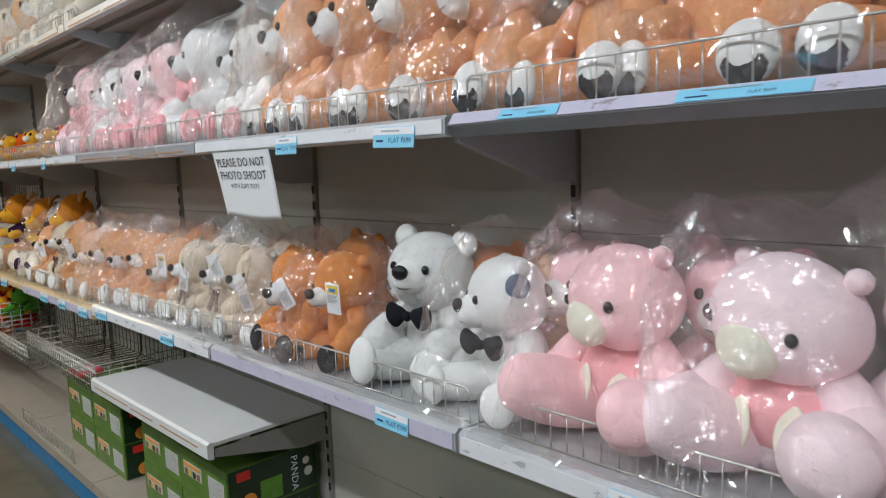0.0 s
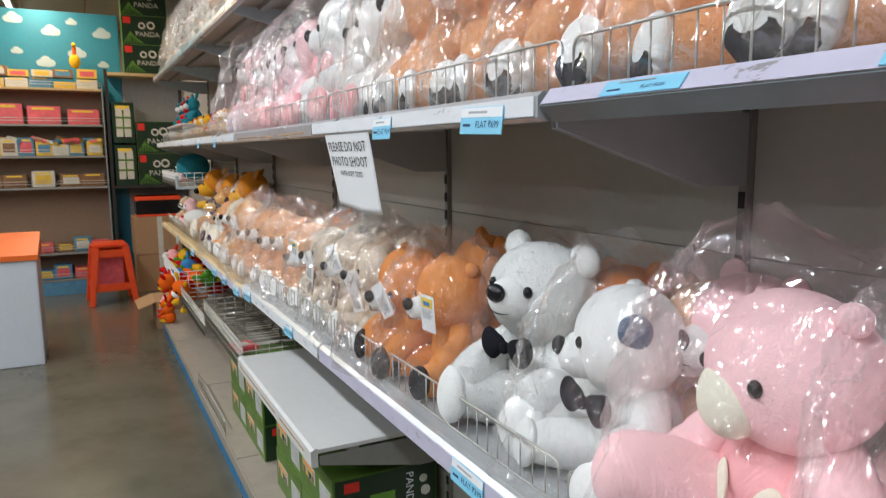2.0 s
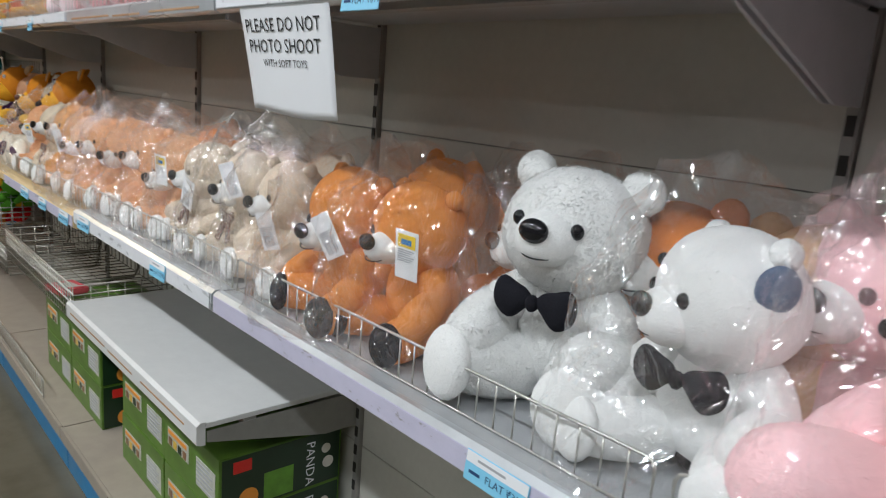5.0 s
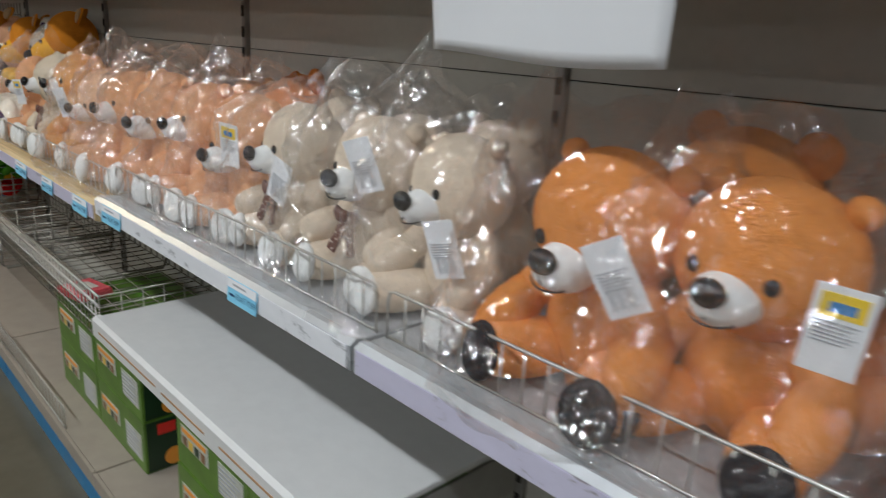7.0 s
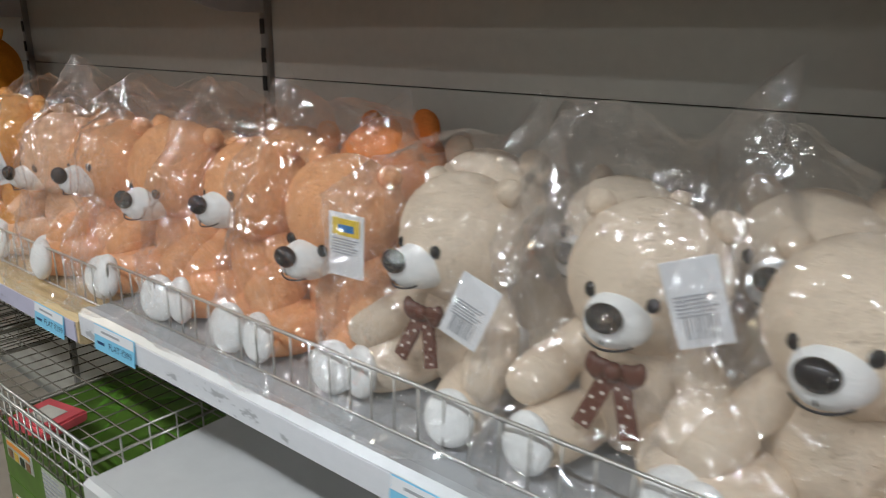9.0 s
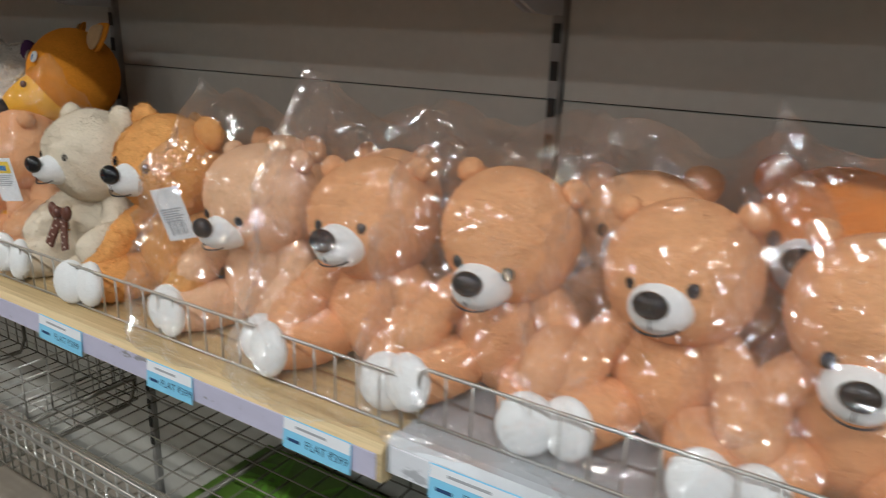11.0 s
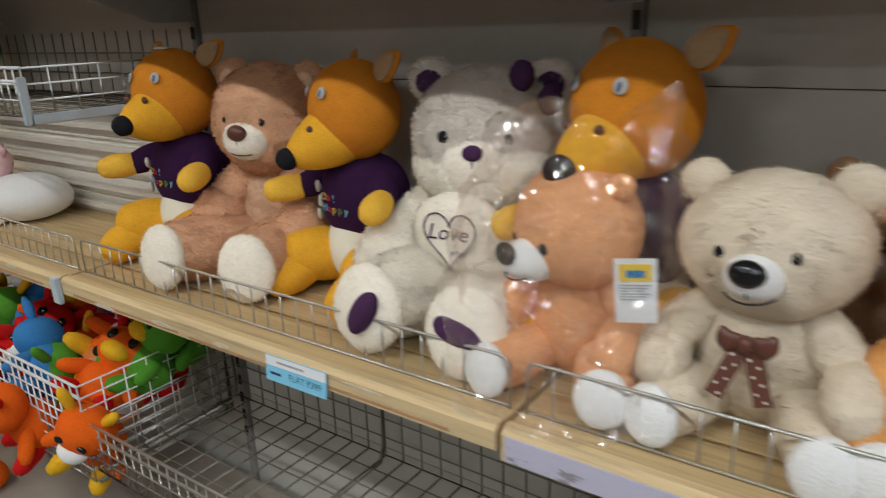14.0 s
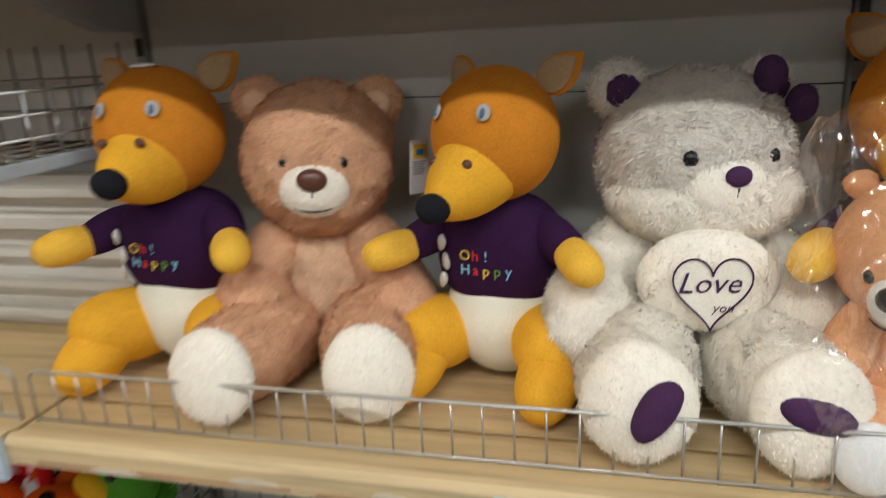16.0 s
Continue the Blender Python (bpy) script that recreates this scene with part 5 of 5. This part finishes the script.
def love_front(ob, h, rng, hp, hz):
    heart = []
    for i in range(48):
        a = 2 * math.pi * i / 48
        heart.append((0.0105 * h * 16 * math.sin(a) ** 3 * 0.72, 0.0085 * h * (13 * math.cos(a) - 5 * math.cos(2 * a) - 2 * math.cos(3 * a) - math.cos(4 * a))))
    cz = 0.4 * h
    pad = Soft(rng).ball((0, -0.27 * h, cz), (0.19 * h, 0.07 * h, 0.15 * h), 4, 0.05, 6.0, 0.01).put("heart_cushion", M["milk"], ob, "white heart cushion stitched with a word")
    face = bmesh.new()
    rows = [(px * 0.86, -0.345 * h, cz + pz * 0.86) for px, pz in heart]
    face.faces.new([face.verts.new(p) for p in rows])
    part("heart_face", face, M["milk"], pad)
    tube_path("heart_stitch", [(px * 0.86, -0.349 * h, cz + pz * 0.86) for px, pz in heart + heart[:1]], 0.0011, M["purple"], pad)
    lettering("Love", 0.085 * h, M["purple"], pad, pose(-0.01 * h, -0.349 * h, cz + 0.015 * h, 90, 0, 0), shear=0.3)
    lettering("you", 0.038 * h, M["purple"], pad, pose(0.03 * h, -0.349 * h, cz - 0.055 * h, 90, 0, 0), shear=0.3)
    for sx in (-1, 1):
        Soft(rng).ball(hp(0.2 + 0.052 * sx, -0.13, 0.2 - 0.04 * sx), (0.045 * h, 0.035 * h, 0.055 * h), 3, 0.08, 5.0, 0.006).put("hair_bow", M["purple"], ob, "dark purple plush bow")
    Soft(rng).ball(hp(0, -0.07, -0.1), (0.285 * h, 0.2 * h, 0.165 * h), 4, 0.05, 9.0, 0.012).put("face_fur", M["milk"], ob)
    for sx in (-1, 1):
        Soft(rng).ball((sx * 0.185 * h, -0.645 * h, 0.19 * h), (0.092 * h, 0.042 * h, 0.046 * h), 3, 0.1, turn=(0, sx * 40 - 20, 0)).put("paw_patch", M["purple"], ob, "dark purple paw patch")


teddy(-3.195, -0.085, ZW, 0.4, "grey_fur", "fluffy white and grey bear holding a stitched heart", 83, 6, pads="milk", in_bag=False, pile=16.0, length=0.011, detail=5, shag=0.5, nosek=0.62, eyes=(0.8, 0.95), belly="milk", ear_in="purple", extra=love_front, hand="milk", legs="milk", muzzle="milk", wide=0.98, reach=0.44, nose="purple", snub=0.6, face=16, fat=1.25, spread=0.18)
teddy(-3.682, -0.09, ZW, 0.39, "brown", "fluffy rosy brown bear with cream paw pads", 84, 10, pads="milk", in_bag=False, pile=16.0, length=0.011, detail=5, shag=0.55, eyes=(0.72, 0.85), belly="light_brown", ear_in="light_brown", muzzle="milk", extra=brown_brow, wide=0.87, reach=0.41, nose="ribbon", snub=0.75, face=6, fat=1.18, nosek=0.8, jaw=0.9)


def small_toy(x, y, z, s, mats, seed, turn, label, tip=(0, 0, 0), kind="animal"):
    """A hand-sized velour animal."""
    rng = np.random.default_rng(seed)
    ob = thing("small_soft_toy", pose(x, y, z, tip[0], tip[1], turn), label, "soft toy", "small soft toys in the baskets")
    a, b, c = (M[m] for m in mats)
    Soft(rng).ball((0, 0, 0.3 * s), (0.32 * s, 0.28 * s, 0.32 * s), 3, 0.06).put("body", a, ob)
    head = Soft(rng).ball((0, -0.08 * s, 0.78 * s), (0.32 * s, 0.28 * s, 0.27 * s), 3, 0.05).put("head", a, ob)
    Soft(rng).ball((0, -0.32 * s, 0.7 * s), (0.17 * s, 0.13 * s, 0.11 * s), 3, 0.05).put("muzzle", b, ob)
    for sx in (-1, 1):
        Soft(rng).ball((sx * 0.13 * s, -0.32 * s, 0.86 * s), (0.06 * s, 0.03 * s, 0.07 * s), 2).put("eye", M["black"], head)
        Soft(rng).limb((sx * 0.2 * s, 0, 0.98 * s), (sx * 0.3 * s, 0.03 * s, 1.16 * s), 0.06 * s, 0.07 * s, 2).put("ear", c, ob)
        Soft(rng).limb((sx * 0.22 * s, -0.05 * s, 0.45 * s), (sx * 0.42 * s, -0.22 * s, 0.34 * s), 0.09 * s, 0.1 * s, 2).put("arm", a, ob)
        Soft(rng).limb((sx * 0.16 * s, -0.08 * s, 0.14 * s), (sx * 0.26 * s, -0.38 * s, 0.12 * s), 0.12 * s, 0.12 * s, 2).put("leg", c, ob)
    return ob


TOY_MATS = [("orange_toy", "white", "yellow_toy"), ("red", "yellow_toy", "red"), ("yellow_toy", "orange_toy", "green_toy"), ("green_toy", "yellow_toy", "green_toy"),
            ("blue_toy", "white", "blue_toy"), ("rust", "tan", "white"), ("rose", "white", "red"), ("orange_toy", "yellow_toy", "red"), ("red", "orange_toy", "blue_toy"), ("green_toy", "red", "yellow_toy")]
TOY_NAMES = ["orange", "red", "yellow", "green", "blue", "rust", "pink", "orange and yellow", "red and blue", "green and red"]
rt = random.Random(5)
for i in range(27):
    col, row, lay = i % 5, (i // 5) % 3, i // 15
    k = (i * 7 + i // 6) % len(TOY_MATS)
    x = -4.12 - 0.185 * col + rt.uniform(-0.03, 0.03)
    y = -0.34 + 0.11 * row + rt.uniform(-0.02, 0.02)
    small_toy(x, y, 0.385 + 0.1 * lay + 0.02 * row, 0.2, TOY_MATS[k], 200 + i, rt.uniform(-70, 50), f"small {TOY_NAMES[k]} velour toy heaped in the wire basket", (rt.uniform(-55, 35), rt.uniform(-50, 50), 0))
for i, (x, y, z, k) in enumerate(((-3.68, -0.36, 0.43, 7), (-4.75, -0.42, DECK, 7), (-4.9, -0.4, DECK, 6), (-4.55, -0.42, DECK, 0), (-4.85, -0.3, DECK + 0.1, 2))):
    if i:
        small_toy(x, y, z + 0.002, 0.13, TOY_MATS[k], 300 + i, -20 * i, f"small {TOY_NAMES[k]} velour toy on the base shelf")
# white round toy lying on the wooden shelf
rngw = np.random.default_rng(77)
seal = thing("plush_seal", pose(-4.53, -0.19, ZW, 0, 0, -30), "white round plush toy lying on the wooden shelf", "soft toy")
Soft(rngw).ball((0, 0, 0.06), (0.09, 0.11, 0.062), 4, 0.05).put("body", M["white"], seal)
for sx in (-1, 1):
    Soft(rngw).ball((sx * 0.05, -0.095, 0.075), (0.013, 0.012, 0.01), 2).put("cheek", M["red"], seal)
    tube_path("closed_eye", [(sx * 0.03 + 0.012 * math.cos(a), -0.107 - 0.004 * math.sin(a), 0.07 + 0.006 * math.sin(a)) for a in [0.3 * k for k in range(11)]], 0.0012, M["ink"], seal)
for i, (x, mat) in enumerate(((-4.62, "pink"), (-4.75, "tan"), (-4.86, "cream"))):
    teddy(x, -0.22, ZW, 0.2, mat, "small soft bear at the far end of the wooden shelf", 310 + i, 20, in_bag=False, pile=0.6, detail=3)
teal_ob = thing("plush_cushion", pose(-4.87, -0.16, 1.165, 0, 0, 0), "dark teal plush cushion in the hanging wire basket", "cushion")
Soft(rngw).ball((0, 0, 0.11), (0.12, 0.12, 0.1), 4, 0.06).put("body", M["teal"], teal_ob)
for i, (x, mat) in enumerate(((-4.9, "pink"), (-4.97, "cream"))):
    teddy(x, -0.22, 1.165, 0.17, mat, "small soft bear in the hanging wire basket", 315 + i, 10, in_bag=False, pile=0.6)
stack = thing("folded_cloth", pose(-4.5, -0.02, ZW, 0, 0, 0), "stack of white folded sheets at the back of the shelf", "sheets")
for i in range(5):
    part("fold", box_bm(-0.48, 0.48, -0.055 + 0.005 * (i % 3), 0.018, 0.052 * i, 0.052 * i + 0.05, 0.018), M["sheet_white"], stack)

# ---- upper shelf ----
ZU = HIGH + 0.002
for i, (x, fur, pads) in enumerate(((0.2, "orange", "white"), (0.423, "orange", "white"), (0.68, "orange", "white"), (-0.06, "orange", "white"), (-0.27, "orange", "white"), (-0.5, "orange", "white"), (-0.73, "orange", "white"))):
    teddy(x, -0.155, ZU, 0.41, fur, "large orange bagged bear with heart-marked white soles", 100 + i, -10 + 4 * (i % 3), pads=pads, group="large bagged bears on the upper shelf", pile=4.0, wide=0.82, detail=4, mark="black_plush", fat=0.86, face=-22)
UPPER_LEFT = [(-0.98, "white", "rose"), (-1.26, "white", "rose"), (-1.55, "pink", "rose"), (-1.8, "pale_pink", "rose"), (-2.05, "white", "rose"), (-2.31, "pink", "pale_pink")]
for i, (x, fur, pads) in enumerate(UPPER_LEFT):
    teddy(x, -0.17, ZU, 0.36 + 0.05 * ((i * 3) % 4) / 3, fur, "large pink and white bagged bear on the upper shelf", 120 + i, -8 + 5 * (i % 3), pads=pads, group="large bagged bears on the upper shelf", pile=3.0, wide=0.96, bow="rose" if i % 2 else None, hand=fur, face=-24, fat=0.95)
for i in range(9):
    x = -2.75 - 0.24 * i
    if x < -4.9:
        continue
    mats = ("mustard", "buttermilk", "tan") if i % 3 else ("orange_toy", "yellow_toy", "mustard")
    small_toy(x, -0.24, ZU, 0.15, mats, 140 + i, 20 * math.sin(i), "small mustard velour toy on the upper shelf", (-20, 0, 0))
for i, (x, m) in enumerate(((-4.35, "teal"), (-4.58, "red"), (-4.8, "teal"))):
    small_toy(x, -0.2, ZU + 0.12, 0.17, (m, "white", m), 160 + i, 10, f"small {m} velour toy on the upper shelf")
sub = thing("wire_riser", pose(-4.55, -0.2, ZU), "white wire riser shelf carrying small toys", "riser")
part("tray", box_bm(-0.42, 0.42, -0.12, 0.18, 0.105, 0.118, 0.002), M["shelf_white"], sub)
for sx in (-1, 1):
    part("leg_panel", box_bm(sx * 0.4 - 0.004, sx * 0.4 + 0.004, -0.11, 0.17, 0, 0.105, 0.001), M["shelf_white"], sub)
ZT = TOP + 0.002
for i in range(8):
    teddy(-2.2 - 0.3 * i, -0.2, ZT, 0.34, "milk" if i % 4 != 3 else "honey", "white bagged bear on the top shelf", 170 + i, 6 * math.sin(i * 3), pads="milk", group="bagged bears on the top shelf", pile=0.6)

# ---- far end: cross shelving, counter, stool, cartons ----
WX = -7.25
far = thing("sky_partition", pose(0, 0, 0), "tall partition printed as blue sky with clouds", "partition", kind="structure")
part("partition_board", box_bm(WX - 0.06, WX, -4.2, -0.49, 0, 2.76, 0.003), M["sky_panel"], far)
part("partition_board", box_bm(WX - 0.06, WX, -0.488, 0.07, 0, 2.2, 0.003), M["wall"], far, "plain painted board")
rc = random.Random(3)
for i in range(16):
    y, z = -0.62 - (i % 8) * 0.26 + rc.uniform(-0.05, 0.05), 2.28 + 0.3 * (i // 8) + (0.08 if i % 2 else -0.02)
    s = 0.045 if i % 3 else 0.028
    bm = bmesh.new()
    for k, (dy, dz, r) in enumerate(((-1.1, 0, 0.7), (0, 0.45, 1.1), (1.1, 0.05, 0.8), (0.4, -0.05, 0.8), (-0.5, 0, 0.8))):
        bmesh.ops.create_circle(bm, cap_ends=True, radius=r * s, segments=14, matrix=Matrix.Translation((WX + 0.002 + 0.0004 * k, y + dy * s, z + dz * s)) @ Matrix.Rotation(math.pi / 2, 4, "Y"))
    part("cloud", bm, M["cloud"], far, "pale printed cloud")

unit = thing("cross_shelving", pose(0, 0, 0), "dark steel display shelving across the aisle's end", "shelving")
UX0, UX1, UY0, UY1 = WX + 0.005, WX + 0.3, -3.4, -0.68
part("back", box_bm(UX0, UX0 + 0.01, UY0, UY1, 0.0, 2.02), M["tan_board"], unit)
part("side", box_bm(UX0, UX1, UY1 - 0.012, UY1, 0.0, 2.02, 0.002), M["post"], unit)
part("kick_plate", box_bm(UX1 - 0.01, UX1, UY0, UY1 - 0.012, 0.0, 0.14, 0.002), M["pack_blue"], unit)
for z in (0.15, 0.42, 1.06, 1.36, 1.66, 2.0):
    part("board", box_bm(UX0 + 0.012, UX1, UY0, UY1 - 0.014, z - 0.02, z, 0.002), M["wood" if z > 1.9 else "post"], unit)
    part("front_rail", box_bm(UX1, UX1 + 0.006, UY0, UY1, z + 0.03, z + 0.036), M["wire"], unit)
    part("front_rail", box_bm(UX1, UX1 + 0.006, UY0, UY1, z + 0.055, z + 0.061), M["wire"], unit)


def pack(x, y, z, w, d, h, mat, label, group="packed goods", face=None):
    ob = thing("toy_pack", pose(x, y, z, 0, 0, 0), label, "toy pack", group)
    part("pack_body", box_bm(-d, 0, -w / 2, w / 2, 0, h, 0.004), M[mat], ob)
    part("pack_window", box_bm(0, 0.0015, -w * 0.36, w * 0.36, h * 0.2, h * 0.75), M[face or "pack_white"], ob)
    part("pack_title", box_bm(0, 0.0018, -w * 0.36, w * 0.3, h * 0.8, h * 0.92), M["tag_yellow"], ob)
    return ob


rp = random.Random(11)
PK = ["pack_yellow", "pack_pink", "pack_blue", "pack_white", "pack_brown"]
for z, hh, ww, mats in ((0.152, 0.16, 0.17, ("pack_blue", "pack_pink", "pack_blue")), (0.422, 0.14, 0.17, ("pack_pink", "pack_blue", "pack_brown")), (1.062, 0.18, 0.21, ("pack_brown", "pack_brown", "pack_white")),
                        (1.362, 0.16, 0.15, ("pack_yellow", "pack_blue", "pack_white")), (1.662, 0.2, 0.3, ("pack_pink",)), (2.002, 0.1, 0.2, ("pack_white", "pack_yellow", "pack_blue")), (2.102, 0.09, 0.19, ("pack_yellow", "pack_brown", "pack_white"))):
    y, i = UY1 - 0.03 - ww / 2, 0
    while y > -2.6:
        m = mats[i % len(mats)]
        pack(UX1 - 0.03 - rp.uniform(0, 0.03), y, z, ww * 0.92, 0.16, hh * rp.uniform(0.55, 1.08), m, f"{m.split('_')[1]} boxed toy on the cross shelving", face=rp.choice(PK) if m != "pack_pink" else "pack_pink")
        y -= ww * rp.uniform(0.86, 1.12)
        i += 1
for k in range(26):
    # a loose heap of bright bagged toys along one shelf
    m = ("pack_yellow", "pack_blue", "pack_white", "pack_pink", "pack_brown")[rp.randrange(5)]
    w, h2 = rp.uniform(0.09, 0.16), rp.uniform(0.035, 0.07)
    ob = thing("toy_packet", pose(UX1 - rp.uniform(0.04, 0.12), -0.78 - 0.068 * k, 1.49 + rp.uniform(-0.02, 0.035), rp.uniform(-30, 30), rp.uniform(-35, 35), rp.uniform(-40, 40)), f"{m.split('_')[1]} bagged toy heaped on the cross shelving", "toy packet", "loose bagged toys")
    part("packet", box_bm(-0.02, 0.02, -w / 2, w / 2, -h2 / 2, h2 / 2, 0.012), M[m], ob)
    part("packet_print", box_bm(0.02, 0.0212, -w * 0.3, w * 0.25, -h2 * 0.3, h2 * 0.25), M[rp.choice(PK)], ob)
giraffe = thing("toy_figure", pose(UX1 - 0.06, -0.9, 2.192), "small yellow toy animal figure on a box", "toy figure")
Soft(rngw).ball((0, 0, 0.07), (0.04, 0.05, 0.07), 3).put("body", M["yellow_toy"], giraffe)
Soft(rngw).limb((0, 0, 0.12), (0.01, 0, 0.2), 0.02, 0.018, 2).put("neck", M["orange_toy"], giraffe)
Soft(rngw).ball((0.02, 0, 0.22), (0.03, 0.022, 0.022), 2).put("head", M["yellow_toy"], giraffe)

side = thing("corner_shelving", pose(0, 0, 0), "dark corner shelving stacked with green toy cartons", "shelving")
CX = WX + 0.28
part("post", box_bm(CX - 0.03, CX, -0.66, -0.63, 0, 2.2, 0.002), M["seam"], side)
part("post", box_bm(CX - 0.03, CX, 0.02, 0.05, 0, 2.2, 0.002), M["seam"], side)
for z in (1.06, 2.17):
    part("board", box_bm(WX + 0.01, CX, -0.63, 0.02, z - 0.03, z, 0.002), M["seam" if z < 2 else "wood"], side)
for k in range(3):
    toy_carton(CX - 0.02, -0.26, 2.172 + k * 0.28, 0.42, 0.2, 0.278, "green printed toy carton stacked on the corner shelving", turn=90, side_word=False, art=True)
for k in range(2):
    toy_carton(CX - 0.02, -0.2, 1.062 + k * 0.32, 0.4, 0.2, 0.315, "green printed toy carton stacked on the corner shelving", turn=90, side_word=False, art=True)
for k in range(2):
    p = pack(CX - 0.01, -0.51, 1.062 + k * 0.42, 0.2, 0.15, 0.4, "box_dark", "tall dark green pack with white picture squares", face="box_green")
    for r in range(3):
        for c in range(2):
            part("picture_square", box_bm(0.002, 0.004, -0.07 + 0.075 * c, -0.01 + 0.075 * c, 0.06 + 0.1 * r, 0.14 + 0.1 * r), M["pack_white"], p)

for k, (z0, z1) in enumerate(((0.0, 0.37), (0.372, 0.75))):
    ct = thing("cardboard_carton", pose(-6.75, -0.25, z0, 0, 0, 2 * k), "closed brown cardboard carton stacked on the floor", "carton", "brown cartons")
    part("carton", box_bm(-0.35, 0.0, -0.24, 0.2, 0, z1 - z0, 0.004), M["carton"], ct)
    part("tape", box_bm(0.0, 0.001, -0.03, 0.02, 0, z1 - z0), M["pack_white"], ct)
cz = thing("tool_case", pose(-6.8, -0.24, 0.752), "black and red flat case on the cartons", "case")
part("case_body", box_bm(-0.3, 0.02, -0.22, 0.2, 0, 0.2, 0.015), M["black"], cz)
part("case_rim", box_bm(-0.31, 0.03, -0.225, 0.205, 0.15, 0.2, 0.012), M["stool_red"], cz, "red rim")
part("case_rim", box_bm(-0.31, 0.03, -0.225, 0.205, 0.0, 0.02, 0.008), M["stool_red"], cz, "red rim")
fl = thing("cardboard_flap_box", pose(-5.25, -0.3, 0.0), "open brown cardboard box at the shelving's end", "carton")
part("box_body", box_bm(-0.2, 0.2, -0.17, 0.22, 0, 0.22, 0.003), M["carton"], fl)
part("flap", box_bm(-0.2, 0.2, -0.14, 0.0, -0.003, 0.003, 0.001), M["carton"], fl, "", pose(0, -0.17, 0.22, 20, 0, 0))


def stool(x, y, s, turn):
    ob = thing("plastic_stool", pose(x, y, 0, 0, 0, turn), "red-orange moulded plastic stool on the floor", "stool")
    hh = 0.56 * s
    part("seat", box_bm(-0.15, 0.15, -0.15, 0.15, hh - 0.035, hh, 0.014), M["stool_red"], ob)
    for sx in (-1, 1):
        for sy in (-1, 1):
            a, b = Vector((sx * 0.125, sy * 0.125, hh - 0.03)), Vector((sx * 0.185, sy * 0.185, 0))
            bm = bmesh.new()
            ring = []
            for p, w in ((a, 0.032), (b, 0.024)):
                ring.append([bm.verts.new(p + Vector((dx * w, dy * w, 0))) for dx, dy in ((-1, -1), (1, -1), (1, 1), (-1, 1))])
            for i in range(4):
                bm.faces.new((ring[0][i], ring[0][(i + 1) % 4], ring[1][(i + 1) % 4], ring[1][i]))
            bm.faces.new(ring[0])
            bm.faces.new(ring[1][::-1])
            bmesh.ops.bevel(bm, geom=bm.edges[:], offset=0.006, segments=2, affect="EDGES")
            part("leg", bm, M["stool_red"], ob)
    for z, w in ((hh - 0.09, 0.14), (0.16, 0.165)):
        for k in range(4):
            part("apron", box_bm(-w, w, -0.008, 0.008, -0.035, 0.035, 0.005), M["stool_red"], ob, "", pose(0, 0, 0, 0, 0, 90 * k) @ pose(0, -w, z))
    return ob


stool(-6.4, -0.74, 1.0, 4)
box("printed_bag", -6.44, -6.4, -0.85, -0.63, 0.16, 0.46, M["pack_pink"])
tagged(bpy.data.objects["printed_bag"], "pink printed packet standing under the stool", "packet")
ctr = thing("display_counter", pose(-4.42, -1.22, 0, 0, 0, 0), "white laminate counter with a sloping orange top", "counter")
part("cabinet", box_bm(-0.45, 0.0, -1.1, 0.0, 0.0, 0.7, 0.006), M["counter_white"], ctr)
top = bmesh.new()
vs = [top.verts.new(p) for p in ((-0.47, -1.12, 0.702), (0.015, -1.12, 0.702), (0.015, 0.012, 0.702), (-0.47, 0.012, 0.702), (-0.47, -1.12, 0.84), (0.015, -1.12, 0.735), (0.015, 0.012, 0.735), (-0.47, 0.012, 0.84))]
for f in ((0, 3, 2, 1), (4, 5, 6, 7), (0, 1, 5, 4), (1, 2, 6, 5), (2, 3, 7, 6), (3, 0, 4, 7)):
    top.faces.new([vs[i] for i in f])
part("counter_top", top, M["counter_orange"], ctr, "orange laminate top")
dome = thing("dome_camera", pose(-6.9, -0.93, CEILING_Z), "white dome security camera under the ceiling", "security camera")
Soft(rngw).ball((0, 0, -0.03), (0.1, 0.1, 0.05), 3, 0).put("base", M["white_gloss"], dome)
Soft(rngw).ball((0, 0, -0.07), (0.06, 0.06, 0.05), 3, 0).put("lens_dome", M["lens_dark"], dome, "dark lens dome")
for y in (-0.35, -0.75, -1.4):
    c = thing("conduit", pose(0, 0, 0), "thin dark conduit along the ceiling", "conduit", "ceiling conduits")
    rods("pipe", [((-9.9, y, CEILING_Z - 0.02), (-7.0, y, CEILING_Z - 0.02))], 0.01, M["carton"], c)
